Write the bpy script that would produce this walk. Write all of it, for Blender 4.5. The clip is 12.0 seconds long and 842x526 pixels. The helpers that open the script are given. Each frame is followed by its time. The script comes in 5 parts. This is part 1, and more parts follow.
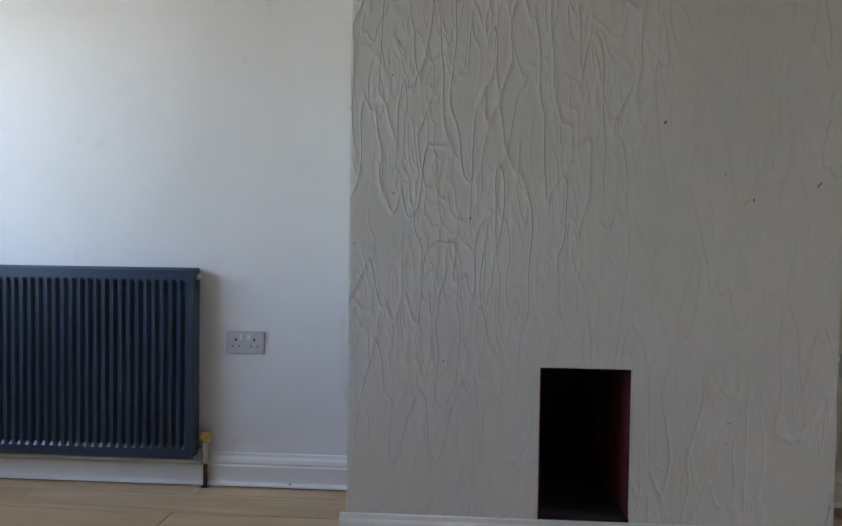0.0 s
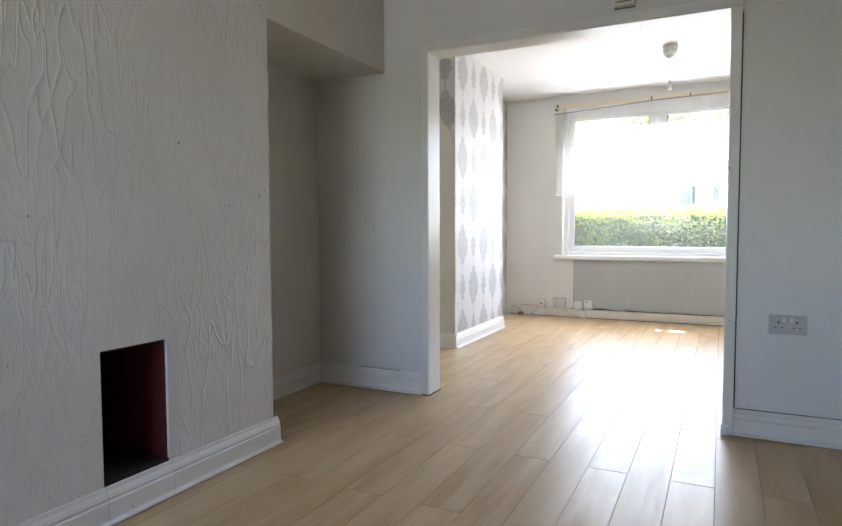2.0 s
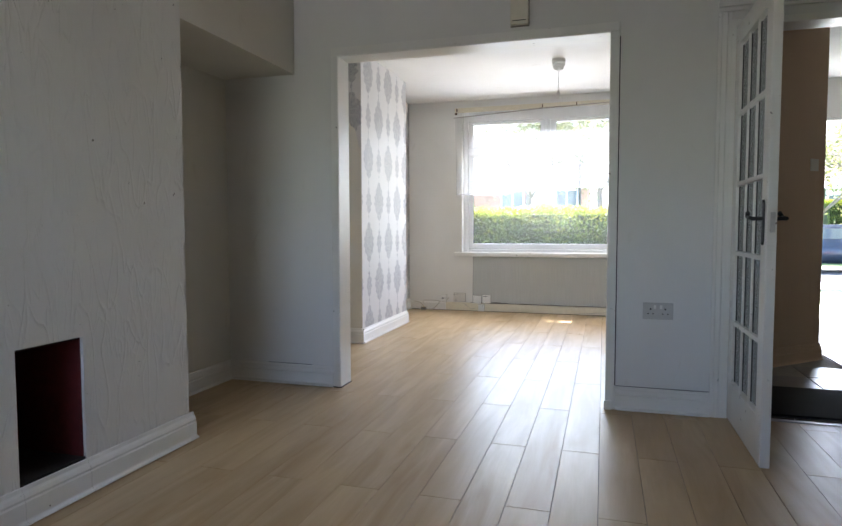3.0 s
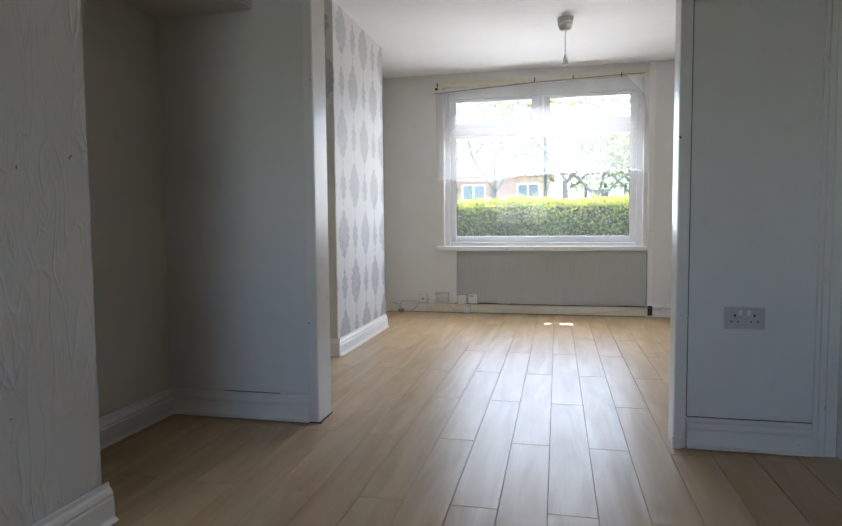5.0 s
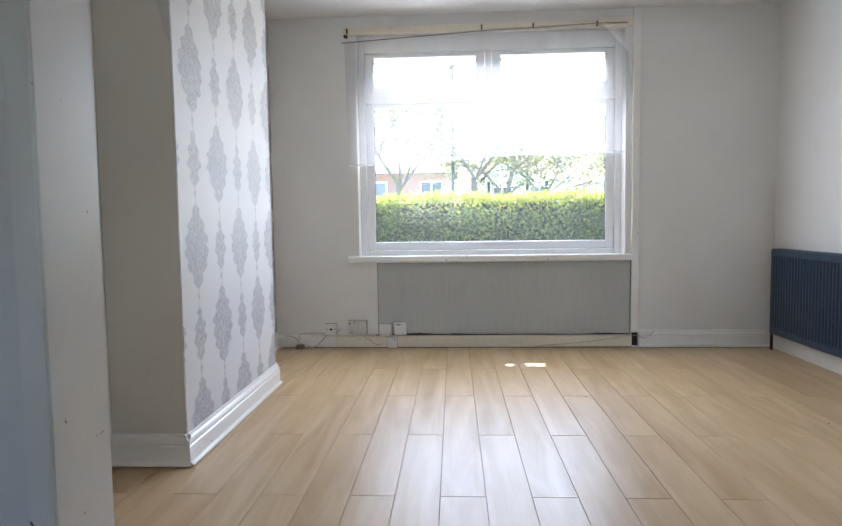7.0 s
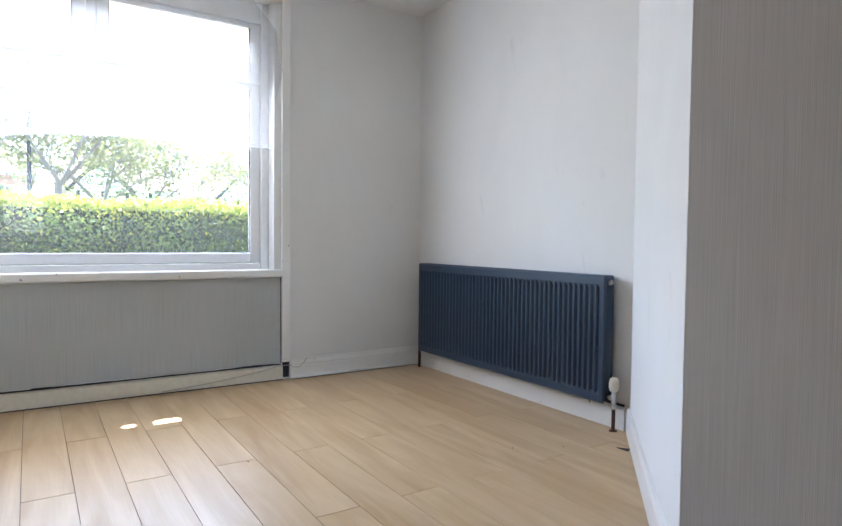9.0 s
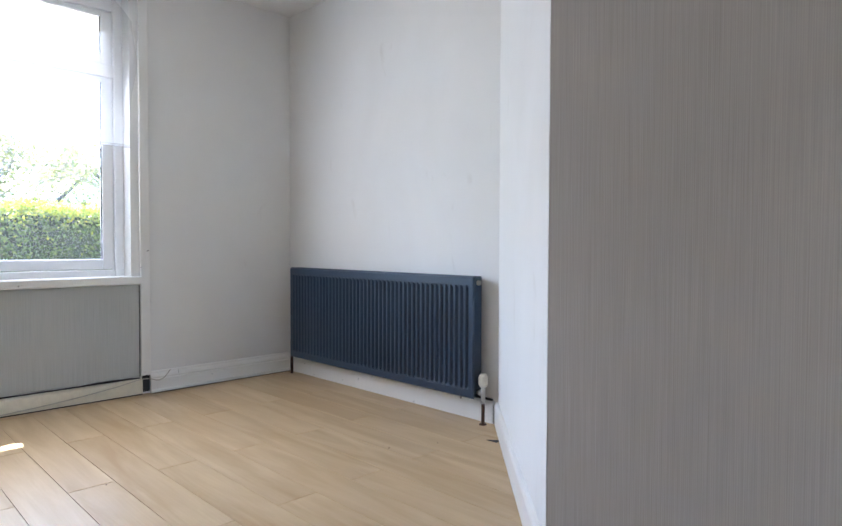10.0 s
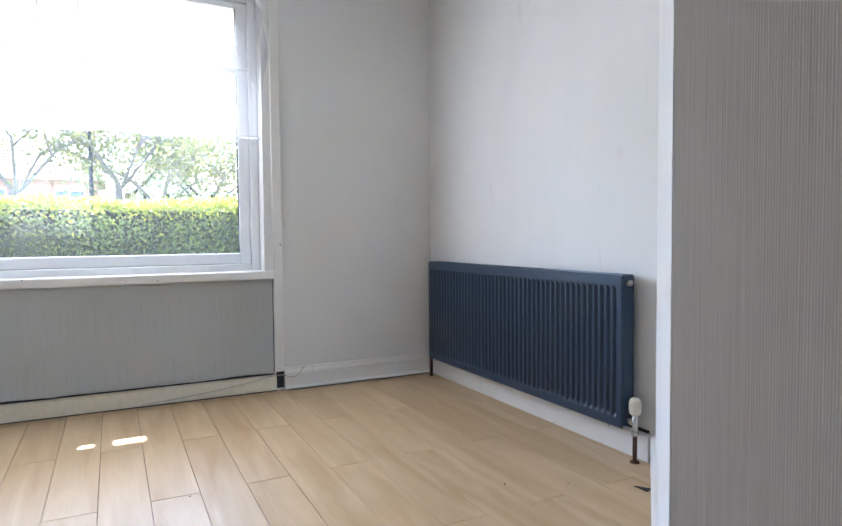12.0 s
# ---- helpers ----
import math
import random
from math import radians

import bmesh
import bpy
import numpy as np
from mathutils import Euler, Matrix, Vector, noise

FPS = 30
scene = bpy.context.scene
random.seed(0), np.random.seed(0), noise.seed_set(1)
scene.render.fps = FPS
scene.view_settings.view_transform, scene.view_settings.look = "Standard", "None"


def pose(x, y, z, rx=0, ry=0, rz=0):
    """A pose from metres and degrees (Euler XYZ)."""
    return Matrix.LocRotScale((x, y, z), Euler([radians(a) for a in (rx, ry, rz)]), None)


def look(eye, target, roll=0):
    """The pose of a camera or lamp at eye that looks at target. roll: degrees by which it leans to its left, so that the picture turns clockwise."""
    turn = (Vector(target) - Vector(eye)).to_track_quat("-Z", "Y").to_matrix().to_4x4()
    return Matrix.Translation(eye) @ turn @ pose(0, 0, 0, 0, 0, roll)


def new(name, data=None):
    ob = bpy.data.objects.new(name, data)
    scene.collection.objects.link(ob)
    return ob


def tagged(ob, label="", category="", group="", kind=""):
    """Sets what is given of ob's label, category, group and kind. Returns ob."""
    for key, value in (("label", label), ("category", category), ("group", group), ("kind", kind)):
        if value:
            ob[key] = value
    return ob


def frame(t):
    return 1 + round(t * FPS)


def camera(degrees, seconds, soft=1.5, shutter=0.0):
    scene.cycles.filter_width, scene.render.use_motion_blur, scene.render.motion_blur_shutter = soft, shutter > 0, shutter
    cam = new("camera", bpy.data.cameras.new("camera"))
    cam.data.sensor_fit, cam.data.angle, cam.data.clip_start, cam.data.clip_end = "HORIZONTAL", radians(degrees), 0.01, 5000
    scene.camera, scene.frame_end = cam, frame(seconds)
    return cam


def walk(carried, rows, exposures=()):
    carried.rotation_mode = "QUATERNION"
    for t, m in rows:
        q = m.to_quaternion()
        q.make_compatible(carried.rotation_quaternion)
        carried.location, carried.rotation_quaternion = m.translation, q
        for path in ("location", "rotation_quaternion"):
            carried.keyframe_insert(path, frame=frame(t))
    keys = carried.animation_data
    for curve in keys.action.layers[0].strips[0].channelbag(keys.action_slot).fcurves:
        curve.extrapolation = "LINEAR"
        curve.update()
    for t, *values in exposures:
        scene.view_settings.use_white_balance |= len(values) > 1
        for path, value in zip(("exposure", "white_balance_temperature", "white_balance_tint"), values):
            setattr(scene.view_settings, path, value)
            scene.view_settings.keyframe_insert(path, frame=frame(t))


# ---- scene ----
cam = camera(69.4, 12.0)

PATH = [
    (0, (1.534, -2.161, 0.932), (-0.462, -2.271, 0.879), 0.8),
    (0.5, (1.592, -2.428, 0.956), (-0.265, -1.688, 0.881), -0.1),
    (1, (1.585, -2.718, 0.956), (0.047, -1.442, 0.87), -0.6),
    (1.5, (1.535, -2.982, 0.977), (0.375, -1.356, 0.874), -0.4),
    (2, (1.544, -3.207, 0.975), (0.661, -1.416, 0.867), -0.2),
    (2.5, (1.535, -3.352, 0.977), (0.839, -1.481, 0.867), -0.2),
    (3, (1.549, -3.39, 0.975), (0.974, -1.478, 0.86), -0.1),
    (3.2, (1.556, -3.4, 0.952), (1.024, -1.474, 0.851), -0.3),
    (5, (1.098, -2.625, 0.923), (0.661, -0.678, 0.795), -0.5),
    (5.5, (0.932, -2.225, 0.931), (0.516, -0.274, 0.8), -0.4),
    (6, (0.756, -1.776, 0.92), (0.422, 0.193, 0.798), -0.5),
    (6.5, (0.658, -1.326, 0.944), (0.438, 0.657, 0.808), -0.3),
    (6.7, (0.652, -1.16, 0.951), (0.463, 0.827, 0.814), -0.6),
    (8.3, (0.702, -0.192, 0.862), (1.305, 1.713, 0.774), 0.4),
    (8.5, (0.676, -0.138, 0.873), (1.405, 1.722, 0.786), 0.4),
    (9, (0.635, -0.048, 0.876), (1.718, 1.632, 0.803), 0.6),
    (9.5, (0.632, -0.032, 0.868), (1.92, 1.497, 0.806), 0.3),
    (10, (0.611, -0.048, 0.874), (2.026, 1.365, 0.816), 0.2),
    (10.5, (0.675, -0.03, 0.883), (2.145, 1.325, 0.824), 0.3),
    (11, (0.844, 0.064, 0.854), (2.332, 1.399, 0.795), 0.3),
    (11.5, (0.983, 0.151, 0.853), (2.383, 1.578, 0.776), -0.0),
    (12, (1.137, 0.13, 0.878), (2.042, 1.912, 0.79), -0.5),
]
EXPOSURE = [(0.0, 3.9, 6250, 14), (0.6, 4.25, 6400, 13), (1.0, 4.32, 6300, 13), (1.5, 4.32, 6250, 13), (2.0, 4.15, 6200, 13), (2.5, 3.85, 6200, 13), (3.2, 3.6, 6200, 13), (5.0, 3.3, 6100, 13), (6.7, 3.4, 5950, 14), (8.5, 3.42, 5800, 14), (9.0, 3.54, 5750, 14), (10.5, 3.6, 5700, 14), (12.0, 3.62, 5700, 14)]
walk(cam, [(t, look(eye, target, roll)) for t, eye, target, roll in PATH], EXPOSURE)

# ---- light ----
world = bpy.data.worlds.new("sky")
scene.world = world
world.use_nodes = True
wn = world.node_tree.nodes
sky = wn.new("ShaderNodeTexSky")
sky.sky_type, sky.sun_disc = "NISHITA", False
SUN_EL, SUN_ROT = radians(58), radians(20)
sky.sun_elevation, sky.sun_rotation = SUN_EL, SUN_ROT
world.node_tree.links.new(sky.outputs[0], wn["Background"].inputs[0])
wn["Background"].inputs[1].default_value = 0.15
sun = new("sun", bpy.data.lights.new("sun", "SUN"))
sun.data.energy, sun.data.angle, sun.data.color = 5.0, radians(0.5), (1.0, 0.95, 0.86)
sun.matrix_world = look((0, 0, 0), (-math.sin(SUN_ROT) * math.cos(SUN_EL), -math.cos(SUN_ROT) * math.cos(SUN_EL), -math.sin(SUN_EL)))


def area(name, eye, target, w, h, power, color=(1, 1, 1)):
    lamp = new(name, bpy.data.lights.new(name, "AREA"))
    lamp.data.shape, lamp.data.size, lamp.data.size_y = "RECTANGLE", w, h
    lamp.data.energy, lamp.data.color = power, color
    lamp.matrix_world = look(eye, target)
    return lamp


area("window_daylight", (0.92, 3.80, 1.45), (0.92, 0.0, -0.1), 1.7, 1.3, 4.3, (0.95, 0.98, 1.0))
area("rear_window_daylight", (0.30, -4.72, 1.45), (0.30, 0.0, 0.9), 1.2, 1.1, 0.52, (0.90, 0.93, 1.0))
area("door_daylight", (3.98, 3.80, 1.1), (3.6, 0.0, 0.8), 0.8, 1.9, 3, (0.95, 0.98, 1.0))


# ---- materials ----
def material(name, color, rough=0.6, metal=0.0, vary=0.06, scale=6.0, bump=0.0, bump_scale=60.0, spec=0.5, island=False):
    m = bpy.data.materials.new(name)
    m.use_nodes = True
    nt = m.node_tree
    b = nt.nodes["Principled BSDF"]
    b.inputs["Roughness"].default_value, b.inputs["Metallic"].default_value = rough, metal
    b.inputs["Specular IOR Level"].default_value = spec
    tc = nt.nodes.new("ShaderNodeTexCoord")
    big, fine = nt.nodes.new("ShaderNodeTexNoise"), nt.nodes.new("ShaderNodeTexNoise")
    big.inputs["Scale"].default_value, big.inputs["Detail"].default_value = scale * 0.3, 4
    fine.inputs["Scale"].default_value, fine.inputs["Detail"].default_value = scale * 6, 3
    for n in (big, fine):
        nt.links.new(tc.outputs["Object"], n.inputs["Vector"])
    add = nt.nodes.new("ShaderNodeMath")
    add.operation = "ADD"
    nt.links.new(big.outputs[0], add.inputs[0])
    nt.links.new(fine.outputs[0], add.inputs[1])
    ramp = nt.nodes.new("ShaderNodeMapRange")
    ramp.inputs["From Min"].default_value, ramp.inputs["From Max"].default_value = 0.6, 1.4
    ramp.inputs["To Min"].default_value, ramp.inputs["To Max"].default_value = 1 - vary, 1 + vary
    nt.links.new(add.outputs[0], ramp.inputs["Value"])
    mul = nt.nodes.new("ShaderNodeVectorMath")
    mul.operation = "SCALE"
    mul.inputs[0].default_value = color
    nt.links.new(ramp.outputs[0], mul.inputs["Scale"])
    nt.links.new(mul.outputs[0], b.inputs["Base Color"])
    if bump:
        n = nt.nodes.new("ShaderNodeTexNoise")
        n.inputs["Scale"].default_value, n.inputs["Detail"].default_value = bump_scale, 3
        nt.links.new(tc.outputs["Object"], n.inputs["Vector"])
        bp = nt.nodes.new("ShaderNodeBump")
        bp.inputs["Strength"].default_value, bp.inputs["Distance"].default_value = bump, 0.004
        nt.links.new(n.outputs[0], bp.inputs["Height"])
        nt.links.new(bp.outputs[0], b.inputs["Normal"])
    return m


def nodes_of(name, rough=0.6):
    m = bpy.data.materials.new(name)
    m.use_nodes = True
    nt = m.node_tree
    b = nt.nodes["Principled BSDF"]
    b.inputs["Roughness"].default_value = rough
    tc = nt.nodes.new("ShaderNodeTexCoord")

    def math_node(op, a, c=None, clamp=False):
        n = nt.nodes.new("ShaderNodeMath")
        n.operation, n.use_clamp = op, clamp
        for i, v in enumerate((a, c)):
            if v is None:
                continue
            if isinstance(v, (int, float)):
                n.inputs[i].default_value = v
            else:
                nt.links.new(v, n.inputs[i])
        return n.outputs[0]

    def noise_node(scale, stretch=(1, 1, 1), detail=4.0, distort=0.0, kind=None):
        mp = nt.nodes.new("ShaderNodeMapping")
        mp.inputs["Scale"].default_value = stretch
        nt.links.new(tc.outputs["Object"], mp.inputs["Vector"])
        n = nt.nodes.new("ShaderNodeTexNoise")
        if kind:
            n.noise_type = kind
        n.inputs["Scale"].default_value, n.inputs["Detail"].default_value, n.inputs["Distortion"].default_value = scale, detail, distort
        nt.links.new(mp.outputs[0], n.inputs["Vector"])
        return n.outputs[0]

    def blend(fac, a, c):
        n = nt.nodes.new("ShaderNodeMix")
        n.data_type = "RGBA"
        for sock, v in ((n.inputs[0], fac), (n.inputs[6], a), (n.inputs[7], c)):
            if isinstance(v, tuple):
                sock.default_value = (*v, 1)
            elif isinstance(v, (int, float)):
                sock.default_value = v
            else:
                nt.links.new(v, sock)
        return n.outputs[2]

    def relief(height, strength, distance):
        n = nt.nodes.new("ShaderNodeBump")
        n.inputs["Strength"].default_value, n.inputs["Distance"].default_value = strength, distance
        nt.links.new(height, n.inputs["Height"])
        nt.links.new(n.outputs[0], b.inputs["Normal"])

    sep = nt.nodes.new("ShaderNodeSeparateXYZ")
    nt.links.new(tc.outputs["Object"], sep.inputs[0])
    return m, nt, b, math_node, noise_node, blend, relief, sep.outputs


def stretch_range(mk, v, lo, hi, clamp=True):
    return mk("DIVIDE", mk("SUBTRACT", v, lo), hi - lo, clamp)


def damask():
    """White paper with grey medallions, large and small by turns, in columns a quarter metre apart."""
    m, nt, b, mk, nz, blend, relief, ax = nodes_of("damask_wallpaper", 0.55)
    wob = mk("MULTIPLY", mk("SUBTRACT", nz(45, detail=2), 0.5), 0.034)
    u = mk("DIVIDE", mk("ADD", mk("ADD", ax[0], ax[1]), wob), 0.25)
    col = mk("FLOOR", u)
    du = mk("MULTIPLY", mk("ABSOLUTE", mk("SUBTRACT", mk("SUBTRACT", u, col), 0.5)), 0.25)
    half = mk("MULTIPLY", mk("FRACT", mk("MULTIPLY", col, 0.5)), 1.0)
    v = mk("FRACT", mk("ADD", mk("ADD", mk("DIVIDE", ax[2], 0.72), 0.12), half))
    big = mk("SUBTRACT", 1.0, mk("DIVIDE", mk("ABSOLUTE", mk("SUBTRACT", v, 0.30)), 0.28), True)
    small = mk("SUBTRACT", 1.0, mk("DIVIDE", mk("ABSOLUTE", mk("SUBTRACT", v, 0.79)), 0.20), True)
    wide = mk("ADD", mk("MULTIPLY", mk("POWER", mk("SINE", mk("MULTIPLY", big, 1.5708)), 1.3), 0.112), mk("MULTIPLY", mk("POWER", mk("SINE", mk("MULTIPLY", small, 1.5708)), 1.5), 0.058))
    wide = mk("ADD", wide, mk("MULTIPLY", mk("SINE", mk("MULTIPLY", v, 75.4)), 0.010))
    wide = mk("MAXIMUM", wide, 0.006)
    inside = mk("MULTIPLY", mk("SUBTRACT", wide, du), 160, True)
    lace = stretch_range(mk, nz(70, (1, 1, 0.7), 3, 1.2), 0.36, 0.6)
    rings = mk("ADD", mk("MULTIPLY", mk("SINE", mk("MULTIPLY", mk("SUBTRACT", wide, du), 330)), 0.22), 0.72)
    tone = mk("MULTIPLY", inside, mk("MULTIPLY", mk("ADD", mk("MULTIPLY", lace, 0.55), 0.45), rings))
    ground = blend(nz(3), (0.58, 0.56, 0.545), (0.66, 0.64, 0.625))
    nt.links.new(blend(tone, ground, (0.25, 0.25, 0.27)), b.inputs["Base Color"])
    relief(mk("ADD", tone, mk("MULTIPLY", nz(200), 0.3)), 0.25, 0.002)
    return m


def swirl_paper():
    """Matt white paper with raised veins that run up the wall like drawn threads."""
    m, nt, b, mk, nz, blend, relief, ax = nodes_of("veined_white_paper", 0.62)
    patch = stretch_range(mk, nz(1.6, (1, 1.2, 0.8), 2), 0.40, 0.62)
    a = nz(3.4, (1, 3.0, 0.75), 1.0, 0.45)
    c = nz(5.2, (1, 2.8, 0.7), 1.5, 0.4)
    e = nz(8.0, (1, 2.6, 0.8), 1.0, 0.5)

    def vein(v, at, sharp):
        n = mk("SUBTRACT", 1.0, mk("MULTIPLY", mk("ABSOLUTE", mk("SUBTRACT", v, at)), sharp), True)
        return mk("MULTIPLY", n, n)

    h = mk("ADD", mk("MULTIPLY", vein(a, 0.5, 26.0), 1.0), mk("MULTIPLY", mk("MULTIPLY", vein(c, 0.46, 20.0), patch), 0.9))
    h = mk("ADD", h, mk("MULTIPLY", mk("MULTIPLY", vein(c, 0.56, 22.0), mk("SUBTRACT", 1.0, patch)), 0.7))
    h = mk("ADD", h, mk("MULTIPLY", mk("MULTIPLY", vein(e, 0.5, 16.0), patch), 0.5))
    h = mk("ADD", h, mk("MULTIPLY", nz(60), 0.10))
    relief(h, 0.45, 0.007)
    spots = mk("MULTIPLY", mk("SUBTRACT", nz(38, detail=1), 0.78), 20, True)
    col = blend(nz(2.2, detail=5), (0.66, 0.645, 0.61), (0.75, 0.735, 0.70))
    nt.links.new(blend(spots, col, (0.25, 0.23, 0.2)), b.inputs["Base Color"])
    return m


def ribbed_paper(name, light, dark):
    m, nt, b, mk, nz, blend, relief, ax = nodes_of(name, 0.7)
    across = mk("ADD", ax[0], ax[1])
    jit = mk("MULTIPLY", nz(9, (1, 1, 0.06), 3), 9.0)
    wave = mk("SINE", mk("ADD", mk("MULTIPLY", across, 1500.0), jit))
    thread = nz(330, (1, 1, 0.010), 3)
    h = mk("ADD", mk("MULTIPLY", wave, 0.3), thread)
    relief(h, 0.22, 0.0012)
    f = mk("ADD", mk("MULTIPLY", mk("SUBTRACT", thread, 0.5), 1.6), mk("ADD", mk("MULTIPLY", wave, 0.13), nz(1.6, detail=3)), True)
    nt.links.new(blend(f, dark, light), b.inputs["Base Color"])
    return m


def laminate():
    """Pale beech print; each board has its own tone and its own stretch of grain."""
    m, nt, b, mk, nz, blend, relief, ax = nodes_of("beech_laminate", 0.3)
    b.inputs["Specular IOR Level"].default_value = 0.28
    info = nt.nodes.new("ShaderNodeObjectInfo")
    rnd = info.outputs["Random"]
    cmb = nt.nodes.new("ShaderNodeCombineXYZ")
    geo = nt.nodes.new("ShaderNodeNewGeometry")
    nt.links.new(mk("MULTIPLY", rnd, 37.0), cmb.inputs[2])
    nt.links.new(mk("MULTIPLY", rnd, 11.0), cmb.inputs[0])
    add = nt.nodes.new("ShaderNodeVectorMath")
    nt.links.new(geo.outputs["Position"], add.inputs[0])
    nt.links.new(cmb.outputs[0], add.inputs[1])

    def grain(scale, stretch, distort):
        mp = nt.nodes.new("ShaderNodeMapping")
        mp.inputs["Scale"].default_value = stretch
        nt.links.new(add.outputs[0], mp.inputs["Vector"])
        n = nt.nodes.new("ShaderNodeTexNoise")
        n.inputs["Scale"].default_value, n.inputs["Detail"].default_value, n.inputs["Distortion"].default_value = scale, 5, distort
        nt.links.new(mp.outputs[0], n.inputs["Vector"])
        return n.outputs[0]

    broad = stretch_range(mk, grain(6.0, (1.7, 0.22, 1), 0.8), 0.3, 0.72)
    fine = stretch_range(mk, grain(90.0, (1.5, 0.05, 1), 0.3), 0.3, 0.7)
    base = blend(broad, (0.41, 0.27, 0.133), (0.61, 0.458, 0.28))
    base = blend(mk("MULTIPLY", fine, 0.22), base, (0.41, 0.27, 0.135))
    base = blend(mk("MULTIPLY", rnd, 0.28), base, (0.62, 0.45, 0.265))
    nt.links.new(base, b.inputs["Base Color"])
    wear = stretch_range(mk, nz(2.2, detail=4), 0.3, 0.75)
    nt.links.new(mk("ADD", mk("MULTIPLY", wear, 0.12), 0.32), b.inputs["Roughness"])
    relief(mk("ADD", mk("MULTIPLY", fine, 0.3), mk("MULTIPLY", nz(1.3, detail=2), 0.6)), 0.10, 0.004)
    return m


def gloss_trim():
    """White gloss on woodwork, yellowed and chipped in places, with grime along it."""
    m, nt, b, mk, nz, blend, relief, ax = nodes_of("worn_white_gloss", 0.32)
    base = blend(stretch_range(mk, nz(2.5, detail=4), 0.35, 0.7), (0.76, 0.735, 0.68), (0.80, 0.79, 0.765))
    chip = mk("MULTIPLY", mk("SUBTRACT", nz(34, (1, 1, 1), 5, 0.6), 0.71), 30, True)
    nt.links.new(blend(chip, base, (0.10, 0.075, 0.055)), b.inputs["Base Color"])
    relief(mk("ADD", nz(30, detail=3), mk("MULTIPLY", chip, -0.6)), 0.12, 0.003)
    return m


def plaster(name, dark, light, rough=0.72):
    m, nt, b, mk, nz, blend, relief, ax = nodes_of(name, rough)
    broad = stretch_range(mk, nz(1.1, (1, 1, 0.8), 5, 0.5), 0.32, 0.7)
    scuff = mk("MULTIPLY", mk("SUBTRACT", nz(7.0, (1, 1, 0.5), 6, 1.0), 0.66), 5, True)
    base = blend(broad, dark, light)
    nt.links.new(blend(mk("MULTIPLY", scuff, 0.40), base, (0.44, 0.39, 0.32)), b.inputs["Base Color"])
    relief(mk("ADD", nz(140, detail=2), mk("MULTIPLY", nz(5, detail=3), 1.6)), 0.10, 0.004)
    return m


def clear_glass(name, tint=(1, 1, 1), gloss=1.0, rough=0.0):
    m = bpy.data.materials.new(name)
    m.use_nodes = True
    nt = m.node_tree
    nt.nodes.remove(nt.nodes["Principled BSDF"])
    tr, gl, mix = nt.nodes.new("ShaderNodeBsdfTransparent"), nt.nodes.new("ShaderNodeBsdfGlossy"), nt.nodes.new("ShaderNodeMixShader")
    tr.inputs[0].default_value = (*tint, 1)
    gl.inputs["Roughness"].default_value = rough
    fr = nt.nodes.new("ShaderNodeFresnel")
    fr.inputs[0].default_value = 1.25
    nt.links.new(fr.outputs[0], mix.inputs[0])
    nt.links.new(tr.outputs[0], mix.inputs[1])
    nt.links.new(gl.outputs[0], mix.inputs[2])
    # small translucent share lays a pale haze over the view outside
    haze_film, df = nt.nodes.new("ShaderNodeMixShader"), nt.nodes.new("ShaderNodeBsdfTranslucent")
    df.inputs[0].default_value = (0.9, 0.9, 0.9, 1)
    haze_film.inputs[0].default_value = 0.010
    nt.links.new(mix.outputs[0], haze_film.inputs[1])
    nt.links.new(df.outputs[0], haze_film.inputs[2])
    nt.links.new(haze_film.outputs[0], nt.nodes["Material Output"].inputs[0])
    return m


def obscure_glass():
    m, nt, b, mk, nz, blend, relief, ax = nodes_of("rippled_door_glass", 0.12)
    b.inputs["Base Color"].default_value = (0.82, 0.86, 0.86, 1)
    b.inputs["Transmission Weight"].default_value = 0.5
    relief(nz(60, (1, 1, 0.6), 2, 1.0), 0.9, 0.01)
    return m


def net_curtain():
    m = bpy.data.materials.new("white_net_curtain")
    m.use_nodes = True
    nt = m.node_tree
    nt.nodes.remove(nt.nodes["Principled BSDF"])
    tr, tl, df = nt.nodes.new("ShaderNodeBsdfTransparent"), nt.nodes.new("ShaderNodeBsdfTranslucent"), nt.nodes.new("ShaderNodeBsdfDiffuse")
    for n in (tl, df):
        n.inputs[0].default_value = (0.64, 0.64, 0.65, 1)
    m1, m2 = nt.nodes.new("ShaderNodeMixShader"), nt.nodes.new("ShaderNodeMixShader")
    m1.inputs[0].default_value = 0.55
    nt.links.new(df.outputs[0], m1.inputs[1])
    nt.links.new(tl.outputs[0], m1.inputs[2])
    tc, n = nt.nodes.new("ShaderNodeTexCoord"), nt.nodes.new("ShaderNodeTexNoise")
    mp = nt.nodes.new("ShaderNodeMapping")
    mp.inputs["Scale"].default_value = (1, 1, 0.15)
    n.inputs["Scale"].default_value = 6
    nt.links.new(tc.outputs["Object"], mp.inputs[0])
    nt.links.new(mp.outputs[0], n.inputs["Vector"])
    r = nt.nodes.new("ShaderNodeMapRange")
    r.inputs["From Min"].default_value, r.inputs["From Max"].default_value = 0.3, 0.7
    r.inputs["To Min"].default_value, r.inputs["To Max"].default_value = 0.20, 0.29
    nt.links.new(n.outputs[0], r.inputs[0])
    nt.links.new(r.outputs[0], m2.inputs[0])
    nt.links.new(tr.outputs[0], m2.inputs[1])
    nt.links.new(m1.outputs[0], m2.inputs[2])
    nt.links.new(m2.outputs[0], nt.nodes["Material Output"].inputs[0])
    return m


